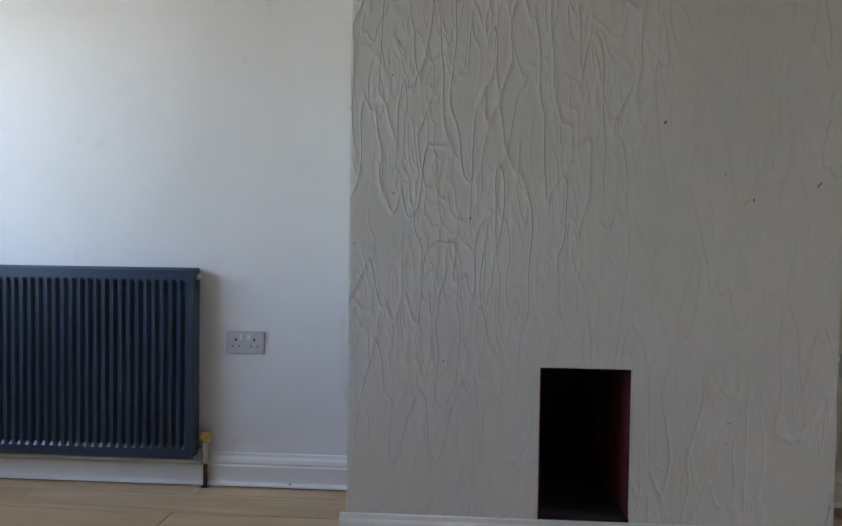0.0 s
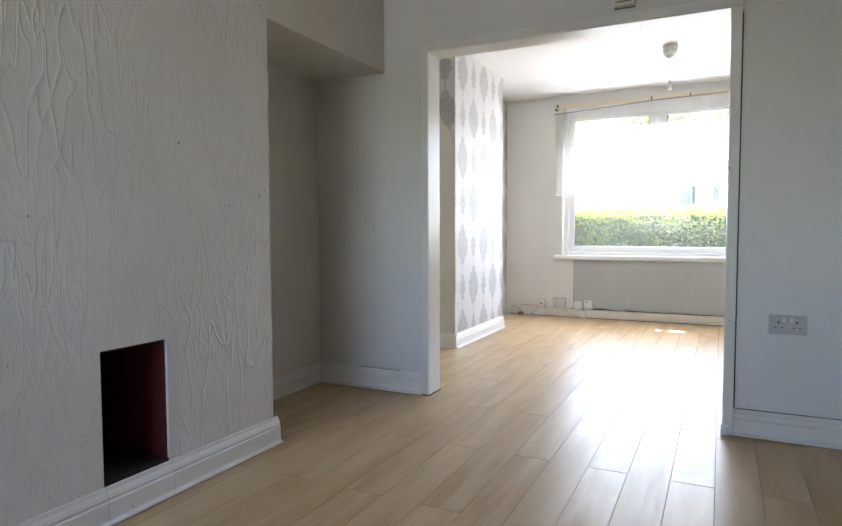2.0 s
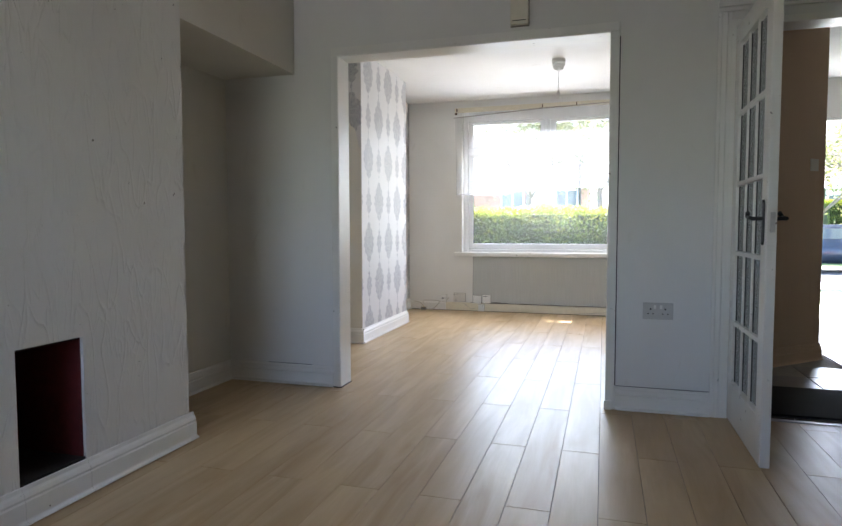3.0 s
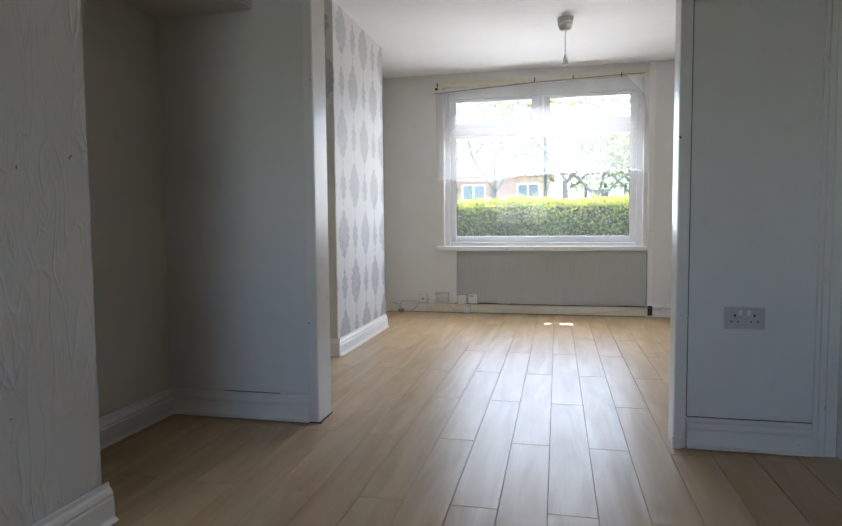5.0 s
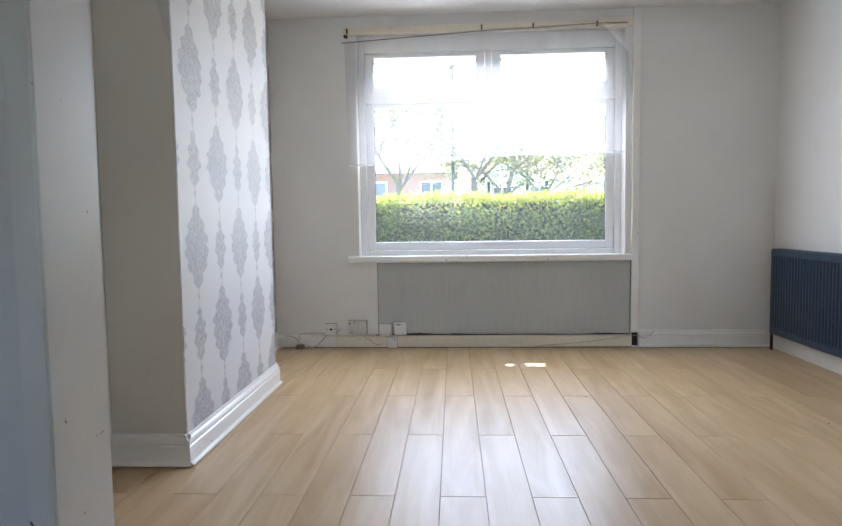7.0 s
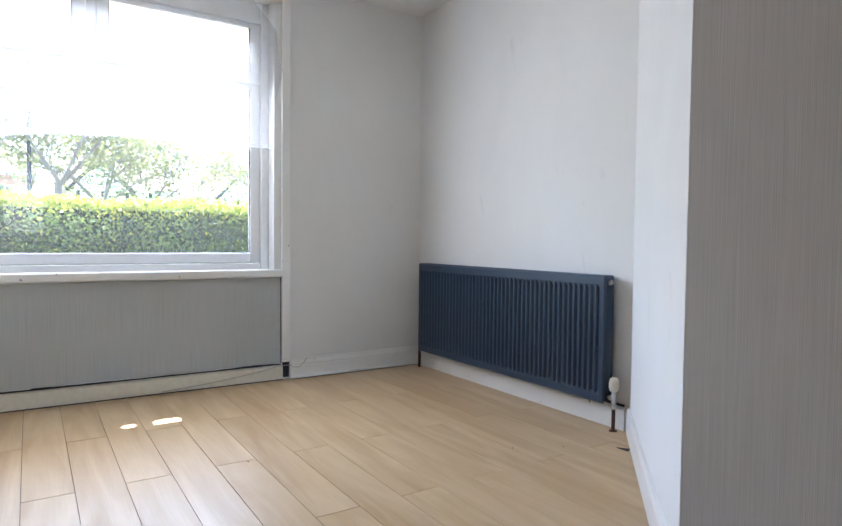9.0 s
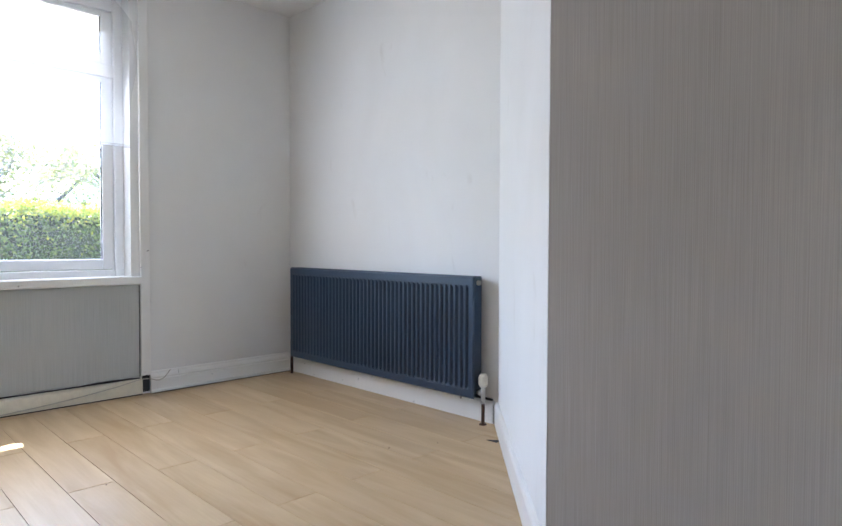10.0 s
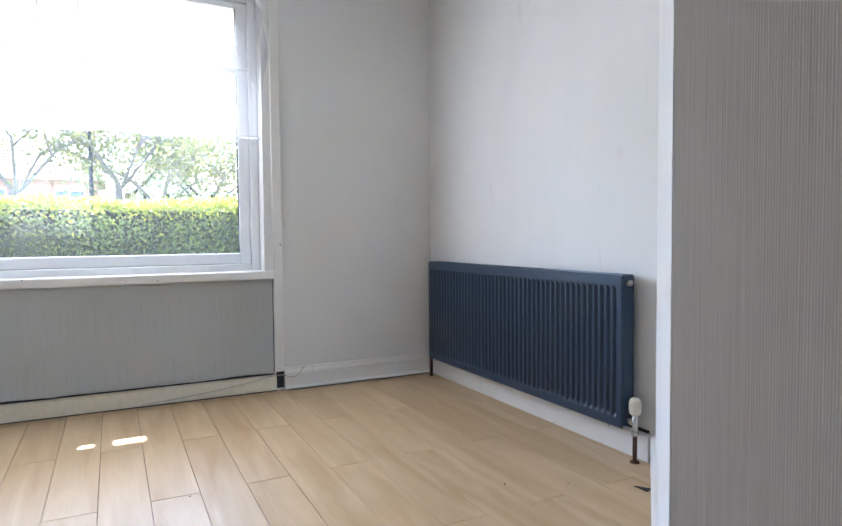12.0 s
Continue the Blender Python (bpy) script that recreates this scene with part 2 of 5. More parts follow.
def leafy(name, a, c, d):
    m, nt, b, mk, nz, blend, relief, ax = nodes_of(name, 0.55)
    geo = nt.nodes.new("ShaderNodeNewGeometry")
    rnd = geo.outputs["Random Per Island"]
    col = blend(rnd, a, c)
    col = blend(mk("MULTIPLY", mk("SUBTRACT", rnd, 0.75), 4, True), col, d)
    nt.links.new(col, b.inputs["Base Color"])
    tl = nt.nodes.new("ShaderNodeBsdfTranslucent")
    nt.links.new(col, tl.inputs[0])
    mix = nt.nodes.new("ShaderNodeMixShader")
    mix.inputs[0].default_value = 0.5
    nt.links.new(b.outputs[0], mix.inputs[1])
    nt.links.new(tl.outputs[0], mix.inputs[2])
    nt.links.new(mix.outputs[0], nt.nodes["Material Output"].inputs[0])
    return m


WALL = plaster("white_wall_paint", (0.70, 0.685, 0.65), (0.77, 0.76, 0.735))
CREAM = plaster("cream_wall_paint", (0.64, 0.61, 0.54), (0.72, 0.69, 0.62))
CEIL = plaster("ceiling_paint", (0.78, 0.77, 0.75), (0.82, 0.81, 0.80), 0.8)
GLOSS = gloss_trim()
BROWN = plaster("orange_brown_wall_paint", (0.55, 0.38, 0.24), (0.63, 0.45, 0.29))
TAN = plaster("tan_bounce_cut", (0.30, 0.23, 0.15), (0.36, 0.28, 0.19))
LAMINATE = laminate()
GREYPAPER = ribbed_paper("grey_ribbed_wallpaper", (0.46, 0.415, 0.365), (0.355, 0.318, 0.276))
PANELPAPER = ribbed_paper("grey_green_ribbed_wallpaper", (0.50, 0.51, 0.49), (0.38, 0.39, 0.37))
DAMASK = damask()
ANAGLYPTA = swirl_paper()
UNDERLAY = material("dark_joint", (0.05, 0.035, 0.02), 0.9)
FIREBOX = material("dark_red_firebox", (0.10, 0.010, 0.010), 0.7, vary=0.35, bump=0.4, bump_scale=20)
# near black for the back, hearth and lintel of the fireplace hole
RECESSBLACK = material("near_black_recess", (0.012, 0.008, 0.008), 0.9, vary=0.4)
UPVC = material("white_upvc", (0.82, 0.82, 0.82), 0.28, vary=0.03)
TILE = material("dark_slate_tile", (0.085, 0.07, 0.06), 0.28, vary=0.35, bump=0.3, bump_scale=15)
GROUT = material("pale_grout", (0.35, 0.32, 0.28), 0.9, vary=0.2)
NAVY = material("slate_blue_radiator_enamel", (0.021, 0.041, 0.074), 0.30, vary=0.05, bump=0.05, bump_scale=120)
NAVYDARK = material("radiator_back_enamel", (0.02, 0.028, 0.045), 0.5, vary=0.1)
SOCKETGREY = material("satin_grey_plastic", (0.52, 0.51, 0.49), 0.35, vary=0.08)
PLASTIC = material("white_plastic", (0.74, 0.73, 0.70), 0.3, vary=0.04)
GREYPLASTIC = material("grubby_grey_plastic", (0.20, 0.18, 0.15), 0.5, vary=0.2)
CREAMPLASTIC = material("cream_plastic", (0.70, 0.66, 0.55), 0.35, vary=0.06)
GRUBBY = material("grubby_cream_plastic", (0.60, 0.575, 0.53), 0.4, vary=0.12)
DARKSLOT = material("dark_slot", (0.02, 0.02, 0.02), 0.7)
BRASS = material("tarnished_brass", (0.62, 0.44, 0.18), 0.35, metal=1.0, vary=0.25)
STEEL = material("nickel_plate", (0.55, 0.54, 0.52), 0.3, metal=1.0, vary=0.15)
RUST = material("rusty_copper_pipe", (0.07, 0.032, 0.02), 0.65, metal=0.3, vary=0.5)
BLACKIRON = material("black_iron", (0.015, 0.015, 0.016), 0.45, vary=0.2)
BATTEN = material("old_cream_wood", (0.72, 0.66, 0.52), 0.45, vary=0.10, bump=0.2)
WIRE = material("curtain_wire", (0.18, 0.15, 0.12), 0.5)
BROWNCABLE = material("white_cable_sheath", (0.46, 0.41, 0.34), 0.5)
DARKWOOD = material("dark_stained_door", (0.035, 0.022, 0.016), 0.35, vary=0.25)
MAT_BLACK = material("black_mat_pile", (0.010, 0.010, 0.010), 0.95, vary=0.3, bump=0.6, bump_scale=200)
GLASS = clear_glass("window_glass", (0.97, 0.985, 0.98))
OBSCURE = obscure_glass()
NET = net_curtain()
GRASS = material("lawn_turf", (0.09, 0.14, 0.035), 0.9, vary=0.35, scale=4, bump=0.6, bump_scale=30)
PAVING = material("grey_paving", (0.20, 0.19, 0.175), 0.85, vary=0.15, bump=0.3)
CONCRETE = material("pale_concrete", (0.42, 0.40, 0.37), 0.85, vary=0.15, bump=0.3)
ASPHALT = material("asphalt_surface", (0.055, 0.055, 0.055), 0.9, vary=0.2, bump=0.4, bump_scale=90)
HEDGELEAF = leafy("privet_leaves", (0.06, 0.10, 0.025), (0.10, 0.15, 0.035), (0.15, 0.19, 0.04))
# yellow of young growth, with the sunlit look of the top mixed into it
HEDGETIP = leafy("young_sunlit_privet_leaves", (0.16, 0.21, 0.025), (0.27, 0.30, 0.03), (0.36, 0.36, 0.04))
HEDGECORE = material("hedge_inner_shade", (0.02, 0.03, 0.01), 0.9, vary=0.4)
TREELEAF = leafy("tree_leaves", (0.125, 0.14, 0.06), (0.20, 0.205, 0.085), (0.30, 0.27, 0.11))
BARK = material("grey_bark", (0.20, 0.175, 0.15), 0.9, vary=0.35, bump=0.8, bump_scale=18)
BRICK = material("red_brick_wall", (0.36, 0.20, 0.15), 0.85, vary=0.2, scale=5, bump=0.3)
RENDER = material("white_render_wall", (0.75, 0.74, 0.71), 0.8, vary=0.06)
ROOFTILE = material("brown_roof_tiles", (0.13, 0.085, 0.07), 0.8, vary=0.25, scale=8, bump=0.4)
TIMBER = material("black_timber", (0.02, 0.018, 0.016), 0.7)
HOUSEGLASS = material("dark_window_glass", (0.10, 0.12, 0.14), 0.08, vary=0.2)
CARPAINT = material("dark_blue_car_paint", (0.03, 0.04, 0.06), 0.2, vary=0.05)
TYRE = material("black_rubber", (0.015, 0.015, 0.015), 0.8)


# ---- builders ----
def bx(bm, x0, x1, y0, y1, z0, z1, bevel=0.0):
    made = bmesh.ops.create_cube(bm, size=1.0, matrix=Matrix.Translation(((x0 + x1) / 2, (y0 + y1) / 2, (z0 + z1) / 2)) @ Matrix.Diagonal((x1 - x0, y1 - y0, z1 - z0, 1)))
    if bevel:
        edges = {e for v in made["verts"] for e in v.link_edges}
        bmesh.ops.bevel(bm, geom=list(edges), offset=bevel, segments=2, affect="EDGES", profile=0.6)


def mesh_of(name, bm, mat, smooth=False):
    me = bpy.data.meshes.new(name)
    bm.to_mesh(me)
    bm.free()
    me.materials.append(mat)
    if smooth:
        for p in me.polygons:
            p.use_smooth = True
    return me


def part(name, bm, mat, parent=None, label="", smooth=False):
    ob = new(name, mesh_of(name, bm, mat, smooth))
    if parent:
        ob.parent = parent
    if label:
        ob["label"] = label
    return ob


def boxes(name, rows, mat, parent=None, label="", bevel=0.0):
    bm = bmesh.new()
    for r in rows:
        bx(bm, *r, bevel)
    return part(name, bm, mat, parent, label)


def prism(bm, pts, z0, z1):
    lo = [bm.verts.new((x, y, z0)) for x, y in pts]
    hi = [bm.verts.new((x, y, z1)) for x, y in pts]
    bm.faces.new(lo[::-1])
    bm.faces.new(hi)
    for i in range(len(pts)):
        j = (i + 1) % len(pts)
        bm.faces.new((lo[i], lo[j], hi[j], hi[i]))


def setting(ob, label, category):
    return tagged(ob, label, category, kind="structure")



# ---- structure ----
CZ = 2.445                    # ceiling
XA, XB1 = -0.765, -0.273      # back room: alcove wall, chimney breast face
XB2, XA2 = -0.40, -0.70      # front room: chimney breast face, alcove wall
XE, XG = 2.97, 1.939         # radiator wall, grey papered wall
YF, YS = 3.60, -4.60         # front wall, rear wall
JL, JR, OPH = 0.020, 1.567, 1.990   # wide opening in the partition
PT, PTR = 0.128, 0.098                   # partition thickness
Y1, Y2 = -2.476, -1.053       # back chimney breast
HY1, HY2, HZ = -1.903, -1.634, 0.580  # fireplace hole
B2A, B2B = 1.36, 2.55        # front chimney breast
WX0, WX1, WZ0, WZ1 = -0.050, 1.905, 0.672, 2.331  # window opening

setting(boxes("floor", [(XA - 0.1, 3.4, YS - 0.1, YF + 0.28, -0.12, -0.010)], UNDERLAY), "pale beech laminate floor with staggered boards", "floor")
setting(boxes("ceiling", [(XA - 0.1, 4.7, YS - 0.1, YF + 0.28, CZ, CZ + 0.12)], CEIL), "plain white painted plaster ceiling", "ceiling")
setting(boxes("wall_west", [(XA - 0.12, XA, YS - 0.1, -1.8, 0, CZ)], WALL), "white painted alcove wall behind the radiator", "wall")
# same wall line in a second tone: cream here, white by the radiator
setting(boxes("wall_west_alcove", [(XA - 0.12, XA, -1.799, 0.0, 0, CZ)], CREAM), "cream wall of the alcove beside the partition", "wall")
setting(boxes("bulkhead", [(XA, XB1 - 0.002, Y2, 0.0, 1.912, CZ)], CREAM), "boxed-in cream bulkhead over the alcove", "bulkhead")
breast = setting(boxes("chimney_breast_back", [(XA, XB1, Y1, HY1, 0, CZ)], ANAGLYPTA), "white chimney breast in veined textured paper", "chimney breast")
boxes("breast_panel", [(XA, XB1, HY2, Y2, 0, CZ)], ANAGLYPTA, breast)
boxes("breast_panel", [(XA, XB1, HY1, HY2, HZ, CZ)], ANAGLYPTA, breast)
fire = setting(boxes("firebox", [(XA + 0.10, XA + 0.12, HY1, HY2, 0.10, HZ)], RECESSBLACK), "dark red painted empty fireplace recess", "fireplace")
boxes("cheek", [(XA + 0.12, XB1 - 0.012, HY1 + 0.001, HY1 + 0.006, 0.10, HZ - 0.001)], FIREBOX, fire)
boxes("cheek", [(XA + 0.12, XB1 - 0.012, HY2 - 0.006, HY2 - 0.001, 0.10, HZ - 0.001)], FIREBOX, fire)
boxes("hearth", [(XA + 0.02, XB1 - 0.004, HY1 + 0.001, HY2 - 0.001, 0.0, 0.134)], RECESSBLACK, fire, "near-black hearth slab")
boxes("lintel", [(XA + 0.12, XB1 - 0.012, HY1 + 0.006, HY2 - 0.006, HZ - 0.008, HZ - 0.001)], RECESSBLACK, fire)
setting(boxes("partition", [(XA2 - 0.2, JL - 0.02, 0, PT, 0, CZ), (JR + 0.02, 2.13, 0, PTR, 0, CZ), (JL - 0.02, JR + 0.02, 0, PT, OPH + 0.02, CZ), (2.13, 2.897, 0, PT, 2.0, CZ), (2.897, 4.5, 0, PT, 0, CZ)], WALL), "white partition wall with a wide opening", "wall")
setting(boxes("wall_south", [(XA - 0.1, -0.4, YS - 0.2, YS, 0, CZ), (0.9, 3.5, YS - 0.2, YS, 0, CZ), (-0.4, 0.9, YS - 0.2, YS, 0, 0.85), (-0.4, 0.9, YS - 0.2, YS, 2.05, CZ)], WALL), "white rear wall with a window opening", "wall")
# out of view; tan is chosen to weaken and warm its bounce light
setting(boxes("wall_east_back", [(3.4, 3.5, YS, 0.0, 0, CZ)], TAN), "unseen side wall of the back room, tan to cut bounce light", "wall")
setting(boxes("wall_west_front", [(XA2 - 0.12, XA2, PT, YF, 0, CZ)], WALL), "white alcove wall of the front room", "wall")
breast2 = setting(boxes("chimney_breast_front", [(XA2, XB2, B2A, B2B, 0, CZ)], CREAM), "cream chimney breast faced with damask wallpaper", "chimney breast")
boxes("wallpaper", [(XB2 + 0.0005, XB2 + 0.003, B2A + 0.004, B2B - 0.001, 0.10, CZ)], DAMASK, breast2, "white wallpaper with grey damask medallions")
bm = bmesh.new()
edge = [(XB2 + 0.002, 1.62), (XB2 - 0.02, 1.66), (XB2 - 0.05, 1.80), (XB2 - 0.09, 1.83), (XB2 - 0.15, 1.95), (XB2 - 0.22, 1.97), (XA2 + 0.004, 2.04)]
near = [bm.verts.new((x, B2A - 0.003, z)) for x, z in edge + [(XA2 + 0.004, CZ), (XB2 + 0.002, CZ)]]
far = [bm.verts.new((v.co.x, B2A - 0.0005, v.co.z)) for v in near]
bm.faces.new(near)
bm.faces.new(far[::-1])
for i in range(len(near)):
    bm.faces.new((near[i - 1], far[i - 1], far[i], near[i]))
bmesh.ops.recalc_face_normals(bm, faces=bm.faces)
part("side_wallpaper", bm, DAMASK, breast2, "torn remnant of damask wallpaper")
boxes("alcove_wallpaper", [(XA2 + 0.0005, XA2 + 0.003, B2B + 0.001, YF - 0.001, 0.10, CZ)], DAMASK, breast2, "white wallpaper with grey damask medallions")
setting(boxes("wall_north", [(XA2 - 0.12, WX0, YF, YF + 0.28, 0, CZ), (WX1, 3.55, YF, YF + 0.28, 0, CZ), (WX0, WX1, YF, YF + 0.28, 0, WZ0 - 0.022), (WX0, WX1, YF, YF + 0.28, WZ1, CZ),
               (3.55, 4.40, YF, YF + 0.28, 2.06, CZ), (4.40, 4.7, YF, YF + 0.28, 0, CZ)], WALL), "white front wall with window and front door", "wall")
bm = bmesh.new()
prism(bm, [(XG, PTR + 0.001), (XG + 0.1, PTR + 0.001), (XG + 0.1, 0.767), (XG, 0.817)], 0, CZ)
setting(part("wall_grey", bm, GREYPAPER), "wall in grey vertically ribbed wallpaper", "wall")
bm = bmesh.new()
prism(bm, [(XG, 0.819), (XG + 0.1, 0.769), (XE + 0.1, 1.72), (XE, 1.772)], 0, CZ)
setting(part("wall_splayed", bm, WALL), "white splayed wall beside the radiator", "wall")
bm = bmesh.new()
prism(bm, [(XG + 0.104, PT + 0.001), (XG + 0.106, PT + 0.001), (XG + 0.106, 0.765), (XG + 0.104, 0.767)], 0, CZ)
prism(bm, [(XG + 0.106, 0.767), (XG + 0.109, 0.763), (XE + 0.109, 1.713), (XE + 0.104, 1.72)], 0, CZ)
setting(part("wall_hall_west", bm, BROWN), "orange-brown painted hall wall", "wall")
setting(boxes("wall_east", [(XE, XE + 0.1, 1.773, YF, 0, CZ)], WALL), "white wall behind the radiator", "wall")
setting(boxes("wall_hall_east", [(4.5, 4.6, PT, YF, 0, CZ)], WALL), "plain hall side wall", "wall")
setting(boxes("panel_below_window", [(0.085, 1.945, YF - 0.006, YF - 0.0005, 0.104, 0.640)], PANELPAPER), "grey-green ribbed wallpaper panel below the window", "wallpaper")
setting(boxes("vertical_boxing", [(1.950, 2.004, YF - 0.022, YF - 0.0005, 0.11, CZ)], GLOSS, bevel=0.003), "white vertical boxing beside the window", "trim")
setting(boxes("boxing_crack", [(1.9455, 1.9495, YF - 0.0055, YF - 0.0005, 0.105, 0.640), (0.0835, 0.0862, YF - 0.0075, YF - 0.0005, 0.11, 0.642), (2.0045, 2.0065, YF - 0.004, YF - 0.0005, 0.13, CZ - 0.01)], DARKSLOT), "dark crack along the vertical boxing", "gap")
setting(boxes("vertical_strip", [(0.035, 0.083, YF - 0.010, YF - 0.0005, 0.11, 0.65)], WALL, bevel=0.002), "white strip beside the grey panel", "trim")


# ---- joinery ----
def run_profile(name, p0, p1, inward, profile, mat, label, category="skirting board", parent=None):
    """A moulding from p0 to p1 (x, y, z); profile rows are (out from the wall, up)."""
    p0, p1, n = Vector(p0), Vector(p1), Vector((*inward, 0)).normalized()
    bm = bmesh.new()
    rows = [[bm.verts.new(p + n * d + Vector((0, 0, h))) for d, h in profile] for p in (p0, p1)]
    k = len(profile)
    for i in range(k):
        j = (i + 1) % k
        bm.faces.new((rows[0][i], rows[0][j], rows[1][j], rows[1][i]))
    bm.faces.new(rows[0][::-1])
    bm.faces.new(rows[1])
    bmesh.ops.recalc_face_normals(bm, faces=bm.faces)
    ob = part(name, bm, mat, parent)
    return setting(ob, label, category) if not parent else ob


OGEE = [(0, 0), (0.022, 0), (0.022, 0.006), (0.036, 0.006), (0.034, 0.011), (0.024, 0.017), (0.022, 0.022), (0.022, 0.078), (0.017, 0.083), (0.0195, 0.092), (0.015, 0.104), (0.008, 0.112), (0.006, 0.124), (0, 0.126)]
PLAIN = [(0, 0), (0.016, 0), (0.016, 0.080), (0.011, 0.089), (0.004, 0.096), (0, 0.096)]
ROUND = [(0, 0), (0.018, 0), (0.018, 0.096), (0.012, 0.108), (0, 0.112)]
SK = "chipped white gloss skirting board"
run_profile("baseboard", (XA, Y2, 0), (XA, -0.001, 0), (1, 0), OGEE, GLOSS, SK)
run_profile("baseboard", (XA + 0.001, 0, 0), (JL - 0.045, 0, 0), (0, -1), OGEE, GLOSS, SK)
run_profile("baseboard", (XB1, HY2 - 0.0, 0), (XB1, Y2 + 0.024, 0), (1, 0), OGEE, GLOSS, SK)
run_profile("baseboard", (XB1, Y1 - 0.02, 0), (XB1, HY1, 0), (1, 0), OGEE, GLOSS, SK)
run_profile("baseboard", (XB1, HY1 + 0.001, 0), (XB1, HY2 - 0.001, 0), (1, 0), OGEE, GLOSS, SK)
run_profile("baseboard", (XA, YS, 0), (XA, Y1, 0), (1, 0), OGEE, GLOSS, SK)
run_profile("baseboard", (JR + 0.05, 0, 0), (2.078, 0, 0), (0, -1), OGEE, GLOSS, SK)
run_profile("baseboard", (XB2, B2A - 0.02, 0), (XB2, B2B + 0.024, 0), (1, 0), OGEE, GLOSS, SK)
run_profile("baseboard", (XA2, B2A, 0), (XB2 + 0.02, B2A, 0), (0, -1), OGEE, GLOSS, SK)
run_profile("baseboard", (XA2, B2B, 0), (XA2, YF - 0.002, 0), (1, 0), OGEE, GLOSS, SK)
run_profile("baseboard", (XA2 + 0.001, YF, 0), (-0.243, YF, 0), (0, -1), PLAIN, GLOSS, "yellowed white skirting board with loose cables")
run_profile("baseboard", (-0.239, YF, 0), (1.958, YF, 0), (0, -1), PLAIN, BATTEN, "yellowed cream skirting board, split and gaping")
run_profile("baseboard", (2.005, YF, 0), (XE - 0.001, YF, 0), (0, -1), OGEE, GLOSS, SK)
run_profile("baseboard", (XE, 1.79, 0), (XE, YF - 0.02, 0), (-1, 0), ROUND, GLOSS, SK)
run_profile("baseboard", (XG + 0.005, 0.823, 0), (XE - 0.004, 1.768, 0), (-0.68, 0.73), ROUND, GLOSS, SK)
run_profile("baseboard", (XG, PTR + 0.02, 0), (XG, 0.815, 0), (-1, 0), ROUND, GLOSS, SK)
run_profile("baseboard", (XG + 0.12, 0.77, 0), (XE + 0.111, 1.71, 0), (0.68, -0.73), OGEE, BROWN, "brown painted hall skirting board", "skirting board")
setting(boxes("skirting_gap", [(1.960, 2.003, YF - 0.004, YF - 0.0005, 0.012, 0.108)], DARKSLOT), "dark hole where the skirting board is missing", "gap")

bm = bmesh.new()
r_ = random.Random(4)
gx = 0.06
while gx < 1.94:
    gw = r_.uniform(0.015, 0.07)
    bx(bm, gx, min(gx + gw, 1.945), YF - 0.017, YF - 0.0006, 0.0955, 0.0955 + 0.0025 + 0.008 * noise.noise((gx * 3.1, 0.3, 0.7)) ** 2 * 4 + r_.uniform(0.0, 0.002))
    gx += gw
setting(part("skirting_crack", bm, DARKSLOT), "dark ragged gap above the yellowed skirting board", "gap")
# dark strip on the boards draws the foot gap together with its shadow
setting(boxes("floor_gap", [(XA2 + 0.05, 1.955, YF - 0.0185, YF - 0.0162, 0.0004, 0.005), (2.007, XE - 0.02, YF - 0.0385, YF - 0.0362, 0.0004, 0.003)], DARKSLOT), "dark strip for the gap and its shadow along the skirting foot", "gap")
bm = bmesh.new()
gx = 1.80
while gx < 3.5:
    gw = r_.uniform(0.06, 0.2)
    bx(bm, XE - 0.0125, XE - 0.0006, gx, min(gx + gw, 3.55), 0.1105, 0.1105 + r_.uniform(0.002, 0.010))
    gx += gw
setting(part("skirting_crack", bm, DARKSLOT), "dark ragged gap above the skirting behind the radiator", "gap")

# frame round the wide opening: lining boards and flat architrave
frame_1 = setting(boxes("opening_frame", [(JL - 0.02, JL, -0.014, PT + 0.014, 0, OPH + 0.02)], GLOSS, bevel=0.002), "white gloss lining of the wide opening", "door frame")
boxes("lining", [(JR, JR + 0.02, -0.014, PTR + 0.001, 0, OPH + 0.02)], GLOSS, frame_1, bevel=0.002)
boxes("lining", [(JL + 0.0005, JR - 0.0005, -0.013, PT + 0.013, OPH, OPH + 0.0195)], GLOSS, frame_1, bevel=0.002)
for y0, y1 in ((-0.018, -0.0005), (PT + 0.0005, PT + 0.018)):
    boxes("architrave", [(JL - 0.046, JL - 0.003, y0, y1, 0, OPH + 0.004)], GLOSS, frame_1, bevel=0.003)
    if y0 < 0:
        boxes("architrave", [(JR + 0.003, JR + 0.046, y0, y1, 0, OPH + 0.004)], GLOSS, frame_1, bevel=0.003)
    boxes("architrave", [(JL - 0.046, JR + 0.046, y0, y1, OPH + 0.005, OPH + 0.052)], GLOSS, frame_1, bevel=0.003)
boxes("crack", [(JR + 0.0465, JR + 0.0515, -0.002, -0.0004, 0.13, 1.97)], DARKSLOT, frame_1, "dark crack along the frame")
boxes("skirting_line", [(JR + 0.052, 2.079, -0.0035, -0.0004, 0.1262, 0.1285), (JL - 0.50, JL - 0.20, -0.0035, -0.0004, 0.1262, 0.1282)], DARKSLOT, frame_1, "dark crack along the skirting top")
boxes("floor_crack", [(JL - 0.05, JL + 0.012, -0.022, -0.0185, 0.0004, 0.006), (JL + 0.0005, JL + 0.006, -0.02, PT + 0.015, 0.0004, 0.005)], DARKSLOT, frame_1, "dark crack at the foot of the frame")
